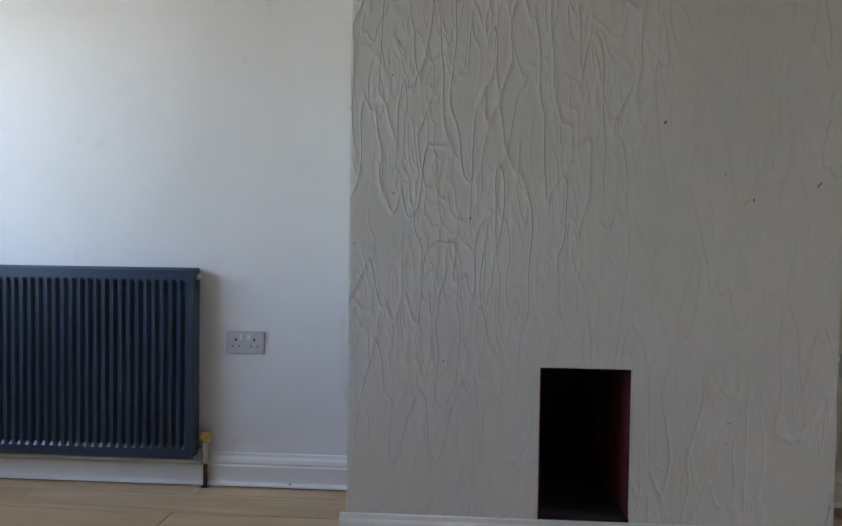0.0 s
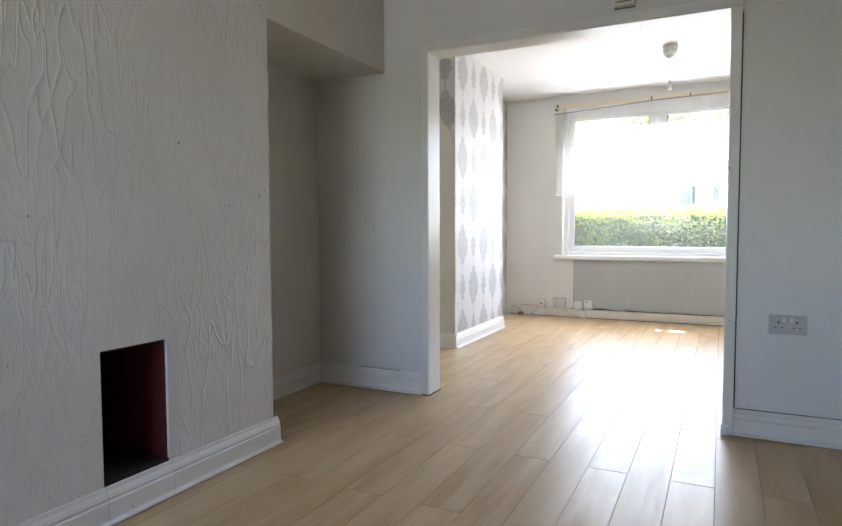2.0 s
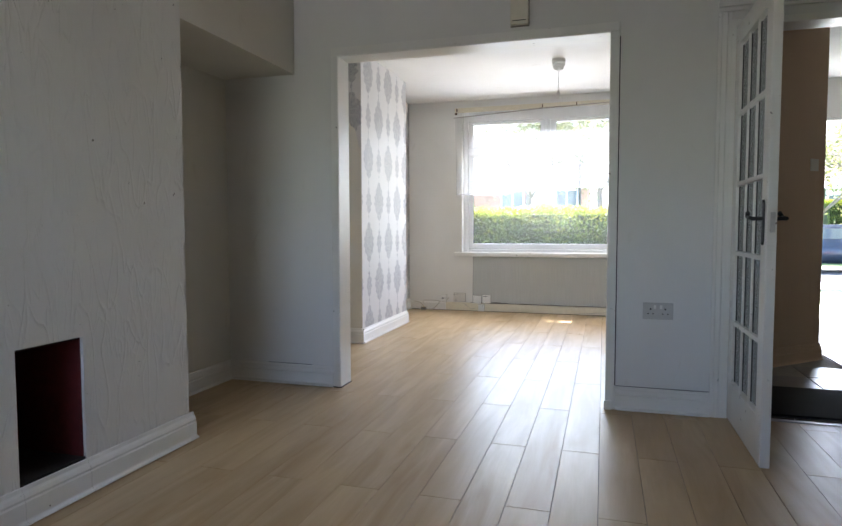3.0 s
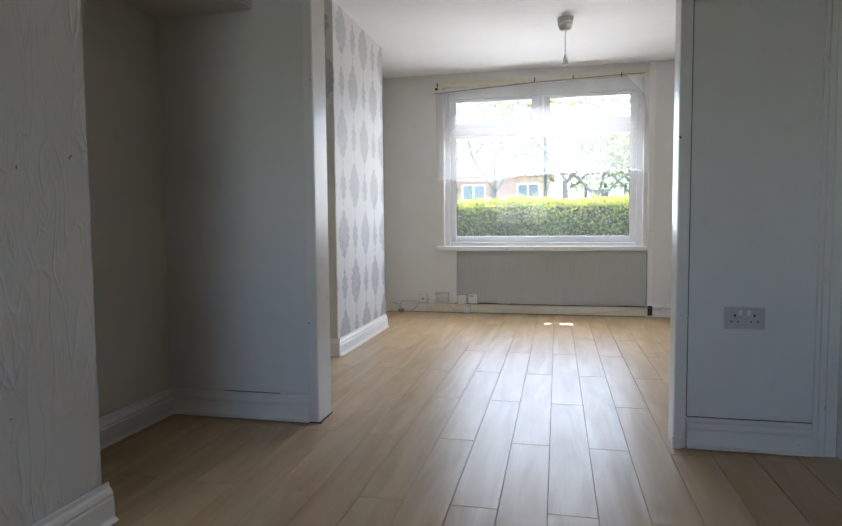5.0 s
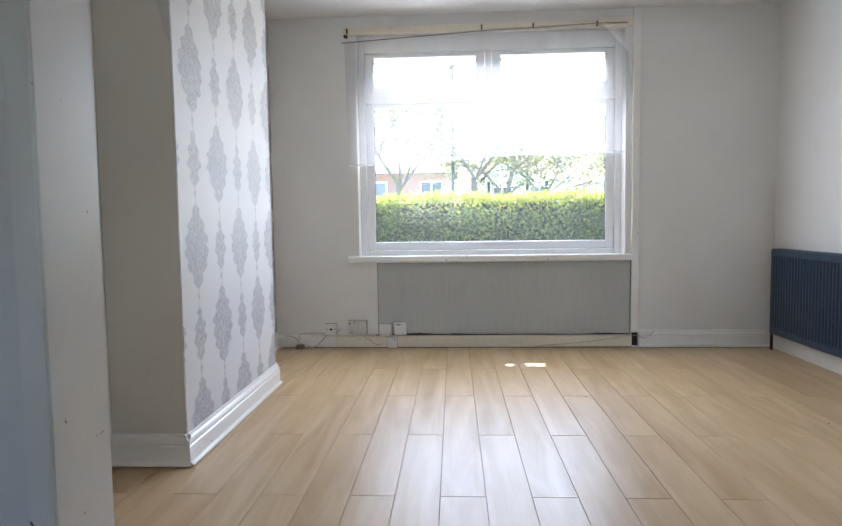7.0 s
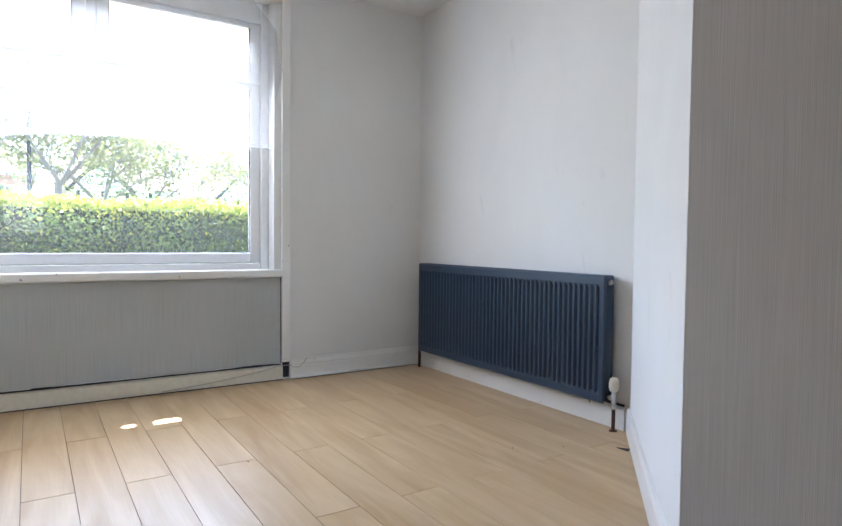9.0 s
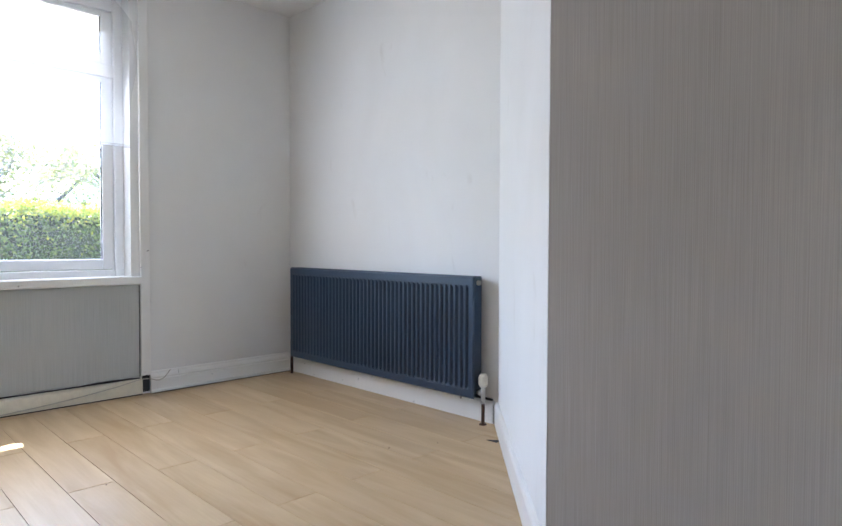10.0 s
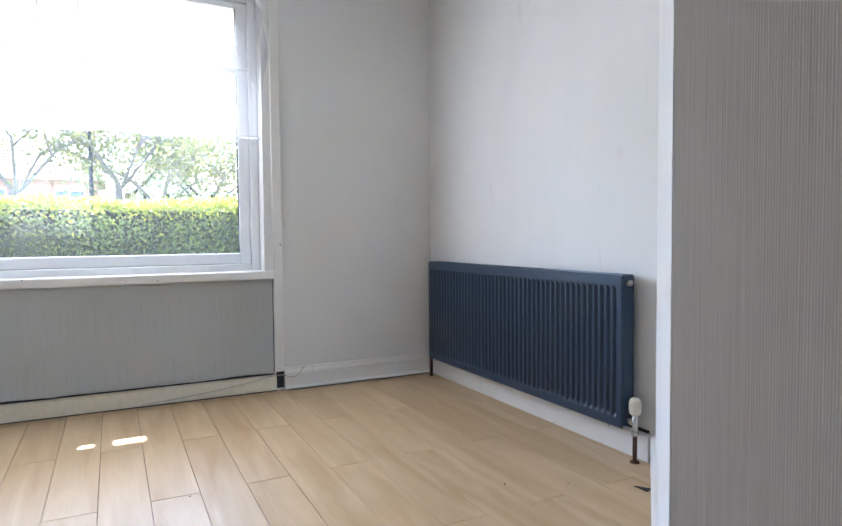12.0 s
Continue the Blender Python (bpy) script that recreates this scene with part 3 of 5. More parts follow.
boxes("plinth_block", [(JR - 0.006, JR + 0.030, -0.034, -0.019, 0, 0.05)], GLOSS, frame_1, bevel=0.003)

# hall doorway
frame_2 = setting(boxes("door_frame", [(2.13, 2.163, -0.012, PT + 0.012, 0, 2.0)], GLOSS, bevel=0.002), "white gloss frame of the hall doorway", "door frame")
boxes("jamb", [(2.862, 2.897, -0.012, PT + 0.012, 0, 2.0)], GLOSS, frame_2, bevel=0.002)
boxes("head", [(2.1635, 2.8615, -0.011, PT + 0.011, 1.965, 1.9995)], GLOSS, frame_2, bevel=0.002)
for x in (2.080, 2.885):
    bm = bmesh.new()
    for dx0, dx1, d in ((0.0, 0.016, 0.012), (0.016, 0.040, 0.018), (0.042, 0.060, 0.015)):
        bx(bm, x + dx0, x + dx1 - 0.0005, -d, -0.0005, 0, 2.04, 0.002)
    part("architrave", bm, GLOSS, frame_2)
bm = bmesh.new()
for dz0, dz1, d in ((0.0, 0.02, 0.015), (0.022, 0.046, 0.018), (0.046, 0.062, 0.012)):
    bx(bm, 2.080, 2.945, -d, -0.0005, 2.041 + dz0 - 0.06 + 0.062, 2.041 + dz1, 0.002)
part("architrave", bm, GLOSS, frame_2)
boxes("crack", [(2.1635, 2.1655, -0.0135, -0.0125, 0.02, 1.95)], DARKSLOT, frame_2, "dark gap along the hinge side")
boxes("threshold_strip", [(2.165, 2.861, 0.0, 0.035, 0.0005, 0.006)], STEEL, frame_2, "worn metal threshold strip", 0.002)


# ---- doors ----
def cylinder(bm, p0, p1, r0, r1=None, seg=14):
    p0, p1 = Vector(p0), Vector(p1)
    d = p1 - p0
    m = Matrix.Translation((p0 + p1) / 2) @ d.to_track_quat("Z", "Y").to_matrix().to_4x4()
    bmesh.ops.create_cone(bm, cap_ends=True, segments=seg, radius1=r0, radius2=r0 if r1 is None else r1, depth=d.length, matrix=m)


def glazed_door():
    x0, x1, ya, yb = 2.163, 2.200, -0.698, -0.010
    door = new("glazed_door")
    tagged(door, "white fifteen-pane glazed door standing wide open", "door")
    rows = [0.20, 0.505, 0.85, 1.185, 1.525, 1.86]
    cols = [-0.606, -0.436, -0.266, -0.096]
    boxes("stile", [(x0, x1, ya, cols[0], 0.006, 1.955)], GLOSS, door, bevel=0.003)
    boxes("stile", [(x0, x1, cols[3], yb, 0.006, 1.955)], GLOSS, door, bevel=0.003)
    boxes("rail", [(x0, x1, cols[0] + 0.0005, cols[3] - 0.0005, 0.006, rows[0])], GLOSS, door, bevel=0.003)
    boxes("rail", [(x0, x1, cols[0] + 0.0005, cols[3] - 0.0005, rows[5], 1.955)], GLOSS, door, bevel=0.003)
    for z in rows[1:5]:
        boxes("glazing_bar", [(x0 + 0.003, x1 - 0.003, cols[0] + 0.001, cols[3] - 0.001, z - 0.011, z + 0.011)], GLOSS, door, bevel=0.003)
    for y in cols[1:3]:
        boxes("glazing_bar", [(x0 + 0.005, x1 - 0.005, y - 0.011, y + 0.011, rows[0] + 0.001, rows[5] - 0.001)], GLOSS, door, bevel=0.003)
    for i in range(5):
        for j in range(3):
            pane = boxes("pane", [(x0 + 0.017, x0 + 0.023, cols[j] + 0.001 + (0.010 if j else 0), cols[j + 1] - 0.001 - (0.010 if j < 2 else 0), rows[i] + 0.012, rows[i + 1] - 0.012)], OBSCURE, door)
            pane.visible_shadow = False
            ye = cols[j + 1] - 0.001 - (0.010 if j < 2 else 0)
            boxes("putty_line", [(x0 + 0.0125, x0 + 0.0165, ye - 0.007, ye, rows[i] + 0.012, rows[i + 1] - 0.012)], DARKSLOT, door, "dark grimy putty line")
    y = -0.652
    for s, xf in ((-1, x0), (1, x1)):
        bm = bmesh.new()
        bx(bm, min(xf, xf + s * 0.006), max(xf, xf + s * 0.006), y - 0.017, y + 0.017, 0.915, 1.075, 0.003)
        bx(bm, min(xf, xf + s * 0.008), max(xf, xf + s * 0.008), y - 0.009, y + 0.009, 1.072, 1.086, 0.003)
        bx(bm, min(xf, xf + s * 0.008), max(xf, xf + s * 0.008), y - 0.009, y + 0.009, 0.904, 0.918, 0.003)
        plate = part("handle_plate", bm, BLACKIRON, door, "black iron handle plate")
        bm = bmesh.new()
        cylinder(bm, (xf, y, 1.01), (xf + s * 0.045, y, 1.01), 0.008)
        cylinder(bm, (xf + s * 0.042, y - 0.005, 1.01), (xf + s * 0.046, y + 0.075, 1.018), 0.008, 0.006)
        cylinder(bm, (xf + s * 0.046, y + 0.075, 1.018), (xf + s * 0.040, y + 0.095, 1.034), 0.007, 0.010)
        lever = part("lever", bm, BLACKIRON, plate, "black scrolled lever", True)
    boxes("latch_plate", [(x0 + 0.012, x0 + 0.030, ya - 0.0015, ya + 0.001, 0.955, 1.035)], STEEL, door, "scratched latch plate")
    for z in (0.25, 1.62):
        boxes("hinge", [(x0 - 0.003, x0 + 0.004, yb - 0.002, yb + 0.012, z, z + 0.08)], STEEL, door, bevel=0.001)
    return door


glazed_door()


def front_door():
    door = new("front_door")
    tagged(door, "dark stained front door standing open inwards", "door")
    a = Vector((4.38, 3.62, 0))
    b = Vector((3.74, 3.20, 0))
    u = (b - a).normalized()
    n = Vector((u.y, -u.x, 0))

    def slab(name, s0, s1, z0, z1, t0, t1, mat, parent, label="", bev=0.003):
        bm = bmesh.new()
        bx(bm, s0, s1, t0, t1, z0, z1, bev)
        m = Matrix(((u.x, n.x, 0, a.x), (u.y, n.y, 0, a.y), (0, 0, 1, 0), (0, 0, 0, 1)))
        bmesh.ops.transform(bm, matrix=m, verts=bm.verts)
        bmesh.ops.recalc_face_normals(bm, faces=bm.faces)
        return part(name, bm, mat, parent, label)

    L = (b - a).length
    slab("slab", 0, L, 0.012, 2.03, -0.022, 0.022, DARKWOOD, door, "dark brown door leaf")
    for z0, z1 in ((0.2, 0.8), (1.05, 1.85)):
        for s0, s1 in ((0.10, L / 2 - 0.04), (L / 2 + 0.04, L - 0.10)):
            slab("raised_panel", s0, s1, z0, z1, 0.0225, 0.030, DARKWOOD, door)
            slab("raised_panel", s0, s1, z0, z1, -0.030, -0.0225, DARKWOOD, door)
    slab("letter_plate", L * 0.35, L * 0.65, 0.90, 0.95, 0.0225, 0.030, BRASS, door, "brass letter plate")
    for t0, t1 in ((0.0225, 0.032), (-0.032, -0.0225)):
        h = slab("handle_plate", L - 0.075, L - 0.04, 0.93, 1.13, t0, t1, BRASS, door, "brass handle plate")
        slab("lever", L - 0.16, L - 0.05, 1.04, 1.056, t0 * 2.2, t1 * 2.2, BRASS, h)
    slab("chain", L - 0.12, L - 0.09, 1.35, 1.55, 0.0225, 0.03, STEEL, door, "steel door chain")
    return door


front_door()
frame_3 = setting(boxes("front_door_frame", [(3.555, 3.60, YF + 0.02, YF + 0.14, 0, 2.058)], UPVC, bevel=0.003), "white front door frame", "door frame")
boxes("jamb", [(4.385, 4.398, YF + 0.02, YF + 0.14, 0, 2.058)], UPVC, frame_3, bevel=0.003)
boxes("head", [(3.601, 4.384, YF + 0.02, YF + 0.14, 2.03, 2.058)], UPVC, frame_3, bevel=0.003)

mat = new("doormat")
tagged(mat, "plain black doormat lying on the hall tiles", "doormat")
boxes("mat_face", [(2.18, 2.98, 0.055, 0.675, 0.0125, 0.024)], MAT_BLACK, mat, bevel=0.004)
boxes("rubber_edge", [(2.17, 2.99, 0.045, 0.685, 0.0122, 0.016)], TYRE, mat, bevel=0.001)


# ---- front window ----
def casement(name):
    """White plastic window: two top lights over one wide pane, in a stepped frame."""
    w = new(name)
    setting(w, "white plastic window with two top lights", "window")
    y0, y1 = YF + 0.10, YF + 0.165
    f = 0.050
    for s in ((WX0, WX0 + f, WZ0, WZ1), (WX1 - f, WX1, WZ0, WZ1), (WX0 + f, WX1 - f, WZ0, WZ0 + 0.055), (WX0 + f, WX1 - f, WZ1 - 0.125, WZ1)):
        boxes("window_frame", [(s[0] + 0.0005, s[1] - 0.0005, y0, y1, s[2] + 0.0005, s[3] - 0.0005)], UPVC, w, bevel=0.006)
    boxes("transom", [(WX0 + f, WX1 - f, y0 + 0.001, y1, 1.832, 1.902)], UPVC, w, bevel=0.006)
    boxes("mullion", [(0.902, 0.951, y0 + 0.001, y1, 1.903, WZ1 - 0.126)], UPVC, w, bevel=0.006)
    for gx0, gx1, gz0, gz1 in ((WX0 + f, WX1 - f, WZ0 + 0.056, 1.831), (WX0 + f, 0.901, 1.903, WZ1 - 0.126), (0.952, WX1 - f, 1.903, WZ1 - 0.126)):
        e = 0.061
        bm = bmesh.new()
        bx(bm, gx0 + 0.002, gx0 + e, y0 + 0.016, y1 - 0.004, gz0 + 0.002, gz1 - 0.002, 0.005)
        bx(bm, gx1 - e, gx1 - 0.002, y0 + 0.016, y1 - 0.004, gz0 + 0.002, gz1 - 0.002, 0.005)
        bx(bm, gx0 + e, gx1 - e, y0 + 0.017, y1 - 0.004, gz0 + 0.002, gz0 + e, 0.005)
        bx(bm, gx0 + e, gx1 - e, y0 + 0.017, y1 - 0.004, gz1 - 0.03, gz1 - 0.002, 0.005)
        part("sash", bm, UPVC, w)
        pane = boxes("pane", [(gx0 + e - 0.004, gx1 - e + 0.004, y0 + 0.034, y0 + 0.040, gz0 + e - 0.004, gz1 - 0.026)], GLASS, w)
        pane.visible_shadow = False
        bm = bmesh.new()
        g = 0.006
        bx(bm, gx0 + e, gx0 + e + g, y0 + 0.028, y0 + 0.033, gz0 + e, gz1 - 0.03)
        bx(bm, gx1 - e - g, gx1 - e, y0 + 0.028, y0 + 0.033, gz0 + e, gz1 - 0.03)
        part("gasket", bm, DARKSLOT, w, "black rubber gasket")
    bm = bmesh.new()
    bx(bm, -0.130, 1.947, YF - 0.045, YF - 0.0005, 0.645, 0.690, 0.007)
    bx(bm, WX0 + 0.001, WX1 - 0.001, YF - 0.001, y0 + 0.004, 0.652, 0.6895, 0.002)
    part("window_sill", bm, GLOSS, w, "white gloss wooden sill board")
    boxes("outer_sill", [(WX0, WX1, y1 + 0.001, YF + 0.36, WZ0 - 0.03, WZ0 + 0.012)], UPVC, w, bevel=0.004)
    return w


casement("window_1")
rear = setting(boxes("window_2", [(-0.4, 0.9, YS - 0.14, YS - 0.08, 0.85, 0.92)], UPVC, bevel=0.004), "white plastic rear window", "window")
boxes("window_frame", [(-0.4, 0.9, YS - 0.14, YS - 0.08, 1.98, 2.05)], UPVC, rear, bevel=0.004)
for x in (-0.4, 0.215, 0.83):
    boxes("window_frame", [(x, x + 0.07, YS - 0.139, YS - 0.081, 0.921, 1.979)], UPVC, rear, bevel=0.004)

batten = new("curtain_batten")
tagged(batten, "old cream wooden curtain batten fixed above the window", "curtain batten")
boxes("board", [(-0.135, 1.70, YF - 0.020, YF - 0.0005, 2.308, 2.362)], BATTEN, batten, bevel=0.003)
boxes("board", [(1.702, 1.945, YF - 0.034, YF - 0.0005, 2.318, 2.368)], BATTEN, batten, bevel=0.003)
for x in (-0.105, 0.872, 1.24, 1.69):
    boxes("hook", [(x - 0.005, x + 0.005, YF - 0.044, YF - 0.0205, 2.316, 2.350)], RUST, batten, "rusty metal hook", 0.002)
    if x == -0.105:
        boxes("bracket", [(x - 0.022, x + 0.004, YF - 0.055, YF - 0.021, 2.284, 2.302)], RUST, batten, "rusty metal bracket", 0.002)


def wire_z(x):
    return 2.243 + (x + 0.126) * 0.057 if x < 0.874 else 2.300 + (x - 0.874) * 0.030


def sheet_curtain():
    net = new("net_curtain")
    tagged(net, "sheer white net curtain sagging across half the window", "net curtain")
    nx, nz = 150, 22
    bm = bmesh.new()
    rows = []
    for i in range(nx + 1):
        s = i / nx
        x = -0.125 + s * 2.03
        top = wire_z(x) - 1.15 * max(0.0, x - 1.72)
        hem = 1.352 + 0.052 * max(0, min(1, (s - 0.30) / 0.16)) + 0.016 * max(0, (s - 0.5) / 0.5) + 0.005 * math.sin(s * 23)
        col = []
        for j in range(nz + 1):
            v = j / nz
            z = top + 0.012 + (hem - top - 0.012) * v
            fold = 0.007 * math.sin(s * 61 + 2.2 * math.sin(s * 9)) * (0.5 + 0.5 * v) + 0.003 * math.sin(s * 140 + v) + 0.012 * math.sin(s * 7 + 1)
            bulge = 0.035 * math.exp(-((v - 0.33) / 0.20) ** 2) * max(0, (s - 0.93) / 0.07)
            col.append(bm.verts.new((x + bulge - 0.03 * v * (s - 0.5), YF - 0.052 + fold, z)))
        rows.append(col)
    for i in range(nx):
        for j in range(nz):
            bm.faces.new((rows[i][j], rows[i + 1][j], rows[i + 1][j + 1], rows[i][j + 1]))
    cloth = part("cloth", bm, NET, net, "sheer white net", True)
    bm = bmesh.new()
    for i in range(nx):
        a, b = rows_xy[i], rows_xy[i + 1]
        bm.faces.new([bm.verts.new(p) for p in (a, b, (b[0], b[1], b[2] + 0.018), (a[0], a[1], a[2] + 0.018))])
    part("hem", bm, NET, cloth, "doubled hem")
    return net


rows_xy = []
for i in range(151):
    s = i / 150
    rows_xy.append((-0.125 + s * 2.03 - 0.03 * (s - 0.5), YF - 0.056 + 0.007 * math.sin(s * 61 + 2.2 * math.sin(s * 9)) + 0.003 * math.sin(s * 140 + 1) + 0.012 * math.sin(s * 7 + 1),
                    1.352 + 0.052 * max(0, min(1, (s - 0.30) / 0.16)) + 0.016 * max(0, (s - 0.5) / 0.5) + 0.005 * math.sin(s * 23)))
sheet_curtain()
bm = bmesh.new()
pts = [(-0.14, YF - 0.058, wire_z(-0.14)), (0.3, YF - 0.058, wire_z(0.3)), (0.874, YF - 0.058, wire_z(0.874)), (1.3, YF - 0.058, wire_z(1.3)), (1.70, YF - 0.058, wire_z(1.70) + 0.004), (1.9, YF - 0.05, wire_z(1.9))]
for a, b in zip(pts, pts[1:]):
    cylinder(bm, a, b, 0.0035, seg=8)
tagged(part("curtain_wire", bm, WIRE), "thin dark sagging curtain wire", "curtain wire")


# ---- radiators ----
def radiator(name, w, h, flutes, label):
    """A double-panel radiator with fluted faces; front towards -x, one end at y 0, the other at y w, foot at z 0."""
    r = new(name)
    tagged(r, label, "radiator")

    def panel(pname, xf, out, mat):
        bm = bmesh.new()
        n = flutes
        pitch = (w - 0.05) / n
        cols = [(0.0, 0.006, False), (0.004, 0.0, False), (0.024, 0.0, False)]
        for i in range(n):
            y = 0.025 + i * pitch
            cols += [(y + pitch * 0.06, 0.0, True), (y + pitch * 0.30, 1.0, True), (y + pitch * 0.52, 1.0, True), (y + pitch * 0.76, 0.0, True)]
        cols += [(w - 0.024, 0.0, False), (w - 0.004, 0.0, False), (w, 0.006, False)]
        zs = [(0.0, 0.008, 0), (0.006, 0.0, 0), (0.040, 0.0, 0), (0.055, 0.0, 1), (h - 0.055, 0.0, 1), (h - 0.040, 0.0, 0), (h - 0.006, 0.0, 0), (h, 0.008, 0)]
        grid = []
        for z, edge, on in zs:
            row = []
            for y, d, groove in cols:
                depth = edge + (d * 0.012 * on if groove else d)
                row.append(bm.verts.new((xf - out * (0.0 - depth) if out > 0 else xf, y, z)))
            grid.append(row)
        for a in range(len(grid) - 1):
            for b in range(len(cols) - 1):
                bm.faces.new((grid[a][b], grid[a][b + 1], grid[a + 1][b + 1], grid[a + 1][b]))
        bmesh.ops.recalc_face_normals(bm, faces=bm.faces)
        ob = part(pname, bm, mat, r)
        sol = ob.modifiers.new("thickness", "SOLIDIFY")
        sol.thickness, sol.offset = 0.0015, 0
        return ob

    panel("front_panel", 0.0, 1, NAVY)
    boxes("back_panel", [(0.060, 0.070, 0.004, w - 0.004, 0.004, h - 0.004)], NAVYDARK, r, bevel=0.003)
    bm = bmesh.new()
    bx(bm, 0.010, 0.020, 0.002, w - 0.002, h - 0.006, h + 0.003, 0.002)
    bx(bm, 0.050, 0.060, 0.002, w - 0.002, h - 0.006, h + 0.003, 0.002)
    k = 0.02
    while k < w - 0.02:
        bx(bm, 0.0205, 0.0495, k, k + 0.006, h - 0.005, h + 0.0015)
        k += 0.022
    part("top_grille", bm, NAVY, r, "slotted blue top grille")
    for y in (0.0, w - 0.003):
        boxes("side_panel", [(0.009, 0.060, y, y + 0.003, 0.010, h - 0.001)], NAVY, r)
    for y, s in ((0.0, -1), (w, 1)):
        bm = bmesh.new()
        cylinder(bm, (0.035, y, h - 0.030), (0.035, y + s * 0.012, h - 0.030), 0.013, 0.012, 12)
        cylinder(bm, (0.035, y + s * 0.012, h - 0.030), (0.035, y + s * 0.016, h - 0.030), 0.006, 0.005, 6)
        part("bleed_plug", bm, STEEL, r, "small metal bleed plug", True)
    return r


def valve(r, y, s, cap_mat, cap_label, tall=True):
    bm = bmesh.new()
    cylinder(bm, (0.035, y, 0.030), (0.035, y + s * 0.036, 0.030), 0.009, seg=10)
    cylinder(bm, (0.035, y + s * 0.012, 0.030), (0.035, y + s * 0.024, 0.030), 0.014, seg=6)
    cylinder(bm, (0.035, y + s * 0.036, -0.012), (0.035, y + s * 0.036, 0.062), 0.011, seg=12)
    cylinder(bm, (0.035, y + s * 0.036, -0.020), (0.035, y + s * 0.036, -0.006), 0.014, seg=6)
    body = part("valve", bm, STEEL, r, "nickel valve body", True)
    bm = bmesh.new()
    yc = y + s * 0.036
    cylinder(bm, (0.035, yc, 0.062), (0.035, yc, 0.070), 0.016, 0.021, 20)
    cylinder(bm, (0.035, yc, 0.070), (0.035, yc, 0.118 if tall else 0.095), 0.021, 0.020, 20)
    cylinder(bm, (0.035, yc, 0.118 if tall else 0.095), (0.035, yc, 0.126 if tall else 0.100), 0.020, 0.014, 20)
    for k in range(20):
        a = k * math.tau / 20
        bx(bm, 0.035 + 0.021 * math.cos(a) - 0.0015, 0.035 + 0.021 * math.cos(a) + 0.0015, yc + 0.021 * math.sin(a) - 0.0015, yc + 0.021 * math.sin(a) + 0.0015, 0.076, 0.110 if tall else 0.09)
    part("valve_cap", bm, cap_mat, body, cap_label)
    return yc


rad = radiator("radiator", 1.600, 0.597, 46, "dark slate-blue fluted radiator with a cream valve")
rad.matrix_world = pose(2.874, 1.852, 0.124)
yc = valve(rad, 0.0, -1, CREAMPLASTIC, "ribbed cream valve cap")
bm = bmesh.new()
cylinder(bm, (0.035, yc, -0.1235), (0.035, yc, -0.018), 0.0085, seg=10)
cylinder(bm, (0.035, yc, -0.1235), (0.035, yc, -0.119), 0.019, 0.017, 14)
part("pipe", bm, RUST, rad, "rusty dark supply pipe", True)
bm = bmesh.new()
cylinder(bm, (0.035, 1.600, 0.03), (0.035, 1.640, 0.03), 0.009, seg=10)
cylinder(bm, (0.035, 1.635, -0.1235), (0.035, 1.635, 0.08), 0.010, seg=10)
cylinder(bm, (0.035, 1.635, 0.08), (0.035, 1.635, 0.11), 0.013, 0.010, seg=10)
part("lockshield_valve", bm, RUST, rad, "dark lockshield valve and pipe", True)

rad2 = radiator("radiator", 1.25, 0.725, 37, "dark slate-blue radiator in the white alcove")
rad2.matrix_world = pose(-0.695, -3.140, 0.112, 0, 0, 180)
yc = valve(rad2, 0.0, -1, BRASS, "brass valve cap", False)
bm = bmesh.new()
cylinder(bm, (0.035, yc, -0.1115), (0.035, yc, -0.018), 0.0085, seg=10)
cylinder(bm, (0.035, yc, -0.1115), (0.035, yc, -0.107), 0.017, 0.015, 12)
part("pipe", bm, RUST, rad2, "dark supply pipe", True)


# ---- sockets and boxes ----
def socket(label, place):
    """A double wall socket that faces -y before it is placed, 146 by 86 mm."""
    s = new("wall_socket")
    tagged(s, label, "wall socket", "double wall sockets")
    boxes("plate", [(-0.075, 0.075, -0.009, -0.0005, -0.044, 0.044)], SOCKETGREY, s, bevel=0.004)
    for x in (-0.036, 0.036):
        bm = bmesh.new()
        bx(bm, x - 0.0035, x + 0.0035, -0.0098, -0.0088, 0.006, 0.016)
        bx(bm, x - 0.016, x - 0.009, -0.0098, -0.0088, -0.016, -0.0115)
        bx(bm, x + 0.009, x + 0.016, -0.0098, -0.0088, -0.016, -0.0115)
        part("pin_holes", bm, DARKSLOT, s, "dark pin holes")
        boxes("switch", [(x * 0.42 - 0.006, x * 0.42 + 0.006, -0.0125, -0.0092, 0.012, 0.032)], PLASTIC, s, bevel=0.0015)
        bm = bmesh.new()
        cylinder(bm, (x * 1.72, -0.0102, 0.0), (x * 1.72, -0.009, 0.0), 0.003, seg=10)
        part("screw", bm, STEEL, s)
    s.matrix_world = place
    return s


socket("white double wall socket on the white partition", pose(1.825, 0, 0.538))
socket("white double wall socket beside the blue radiator", pose(XA, -2.961, 0.554, 0, 0, 90))
s3 = socket("white double wall socket with a plug above, in the dim alcove", pose(XA, -0.745, 0.52, 0, 0, 90))
boxes("plug_top", [(0.02, 0.06, -0.02, -0.0005, 0.05, 0.066)], DARKSLOT, s3, "small dark clip above", 0.003)


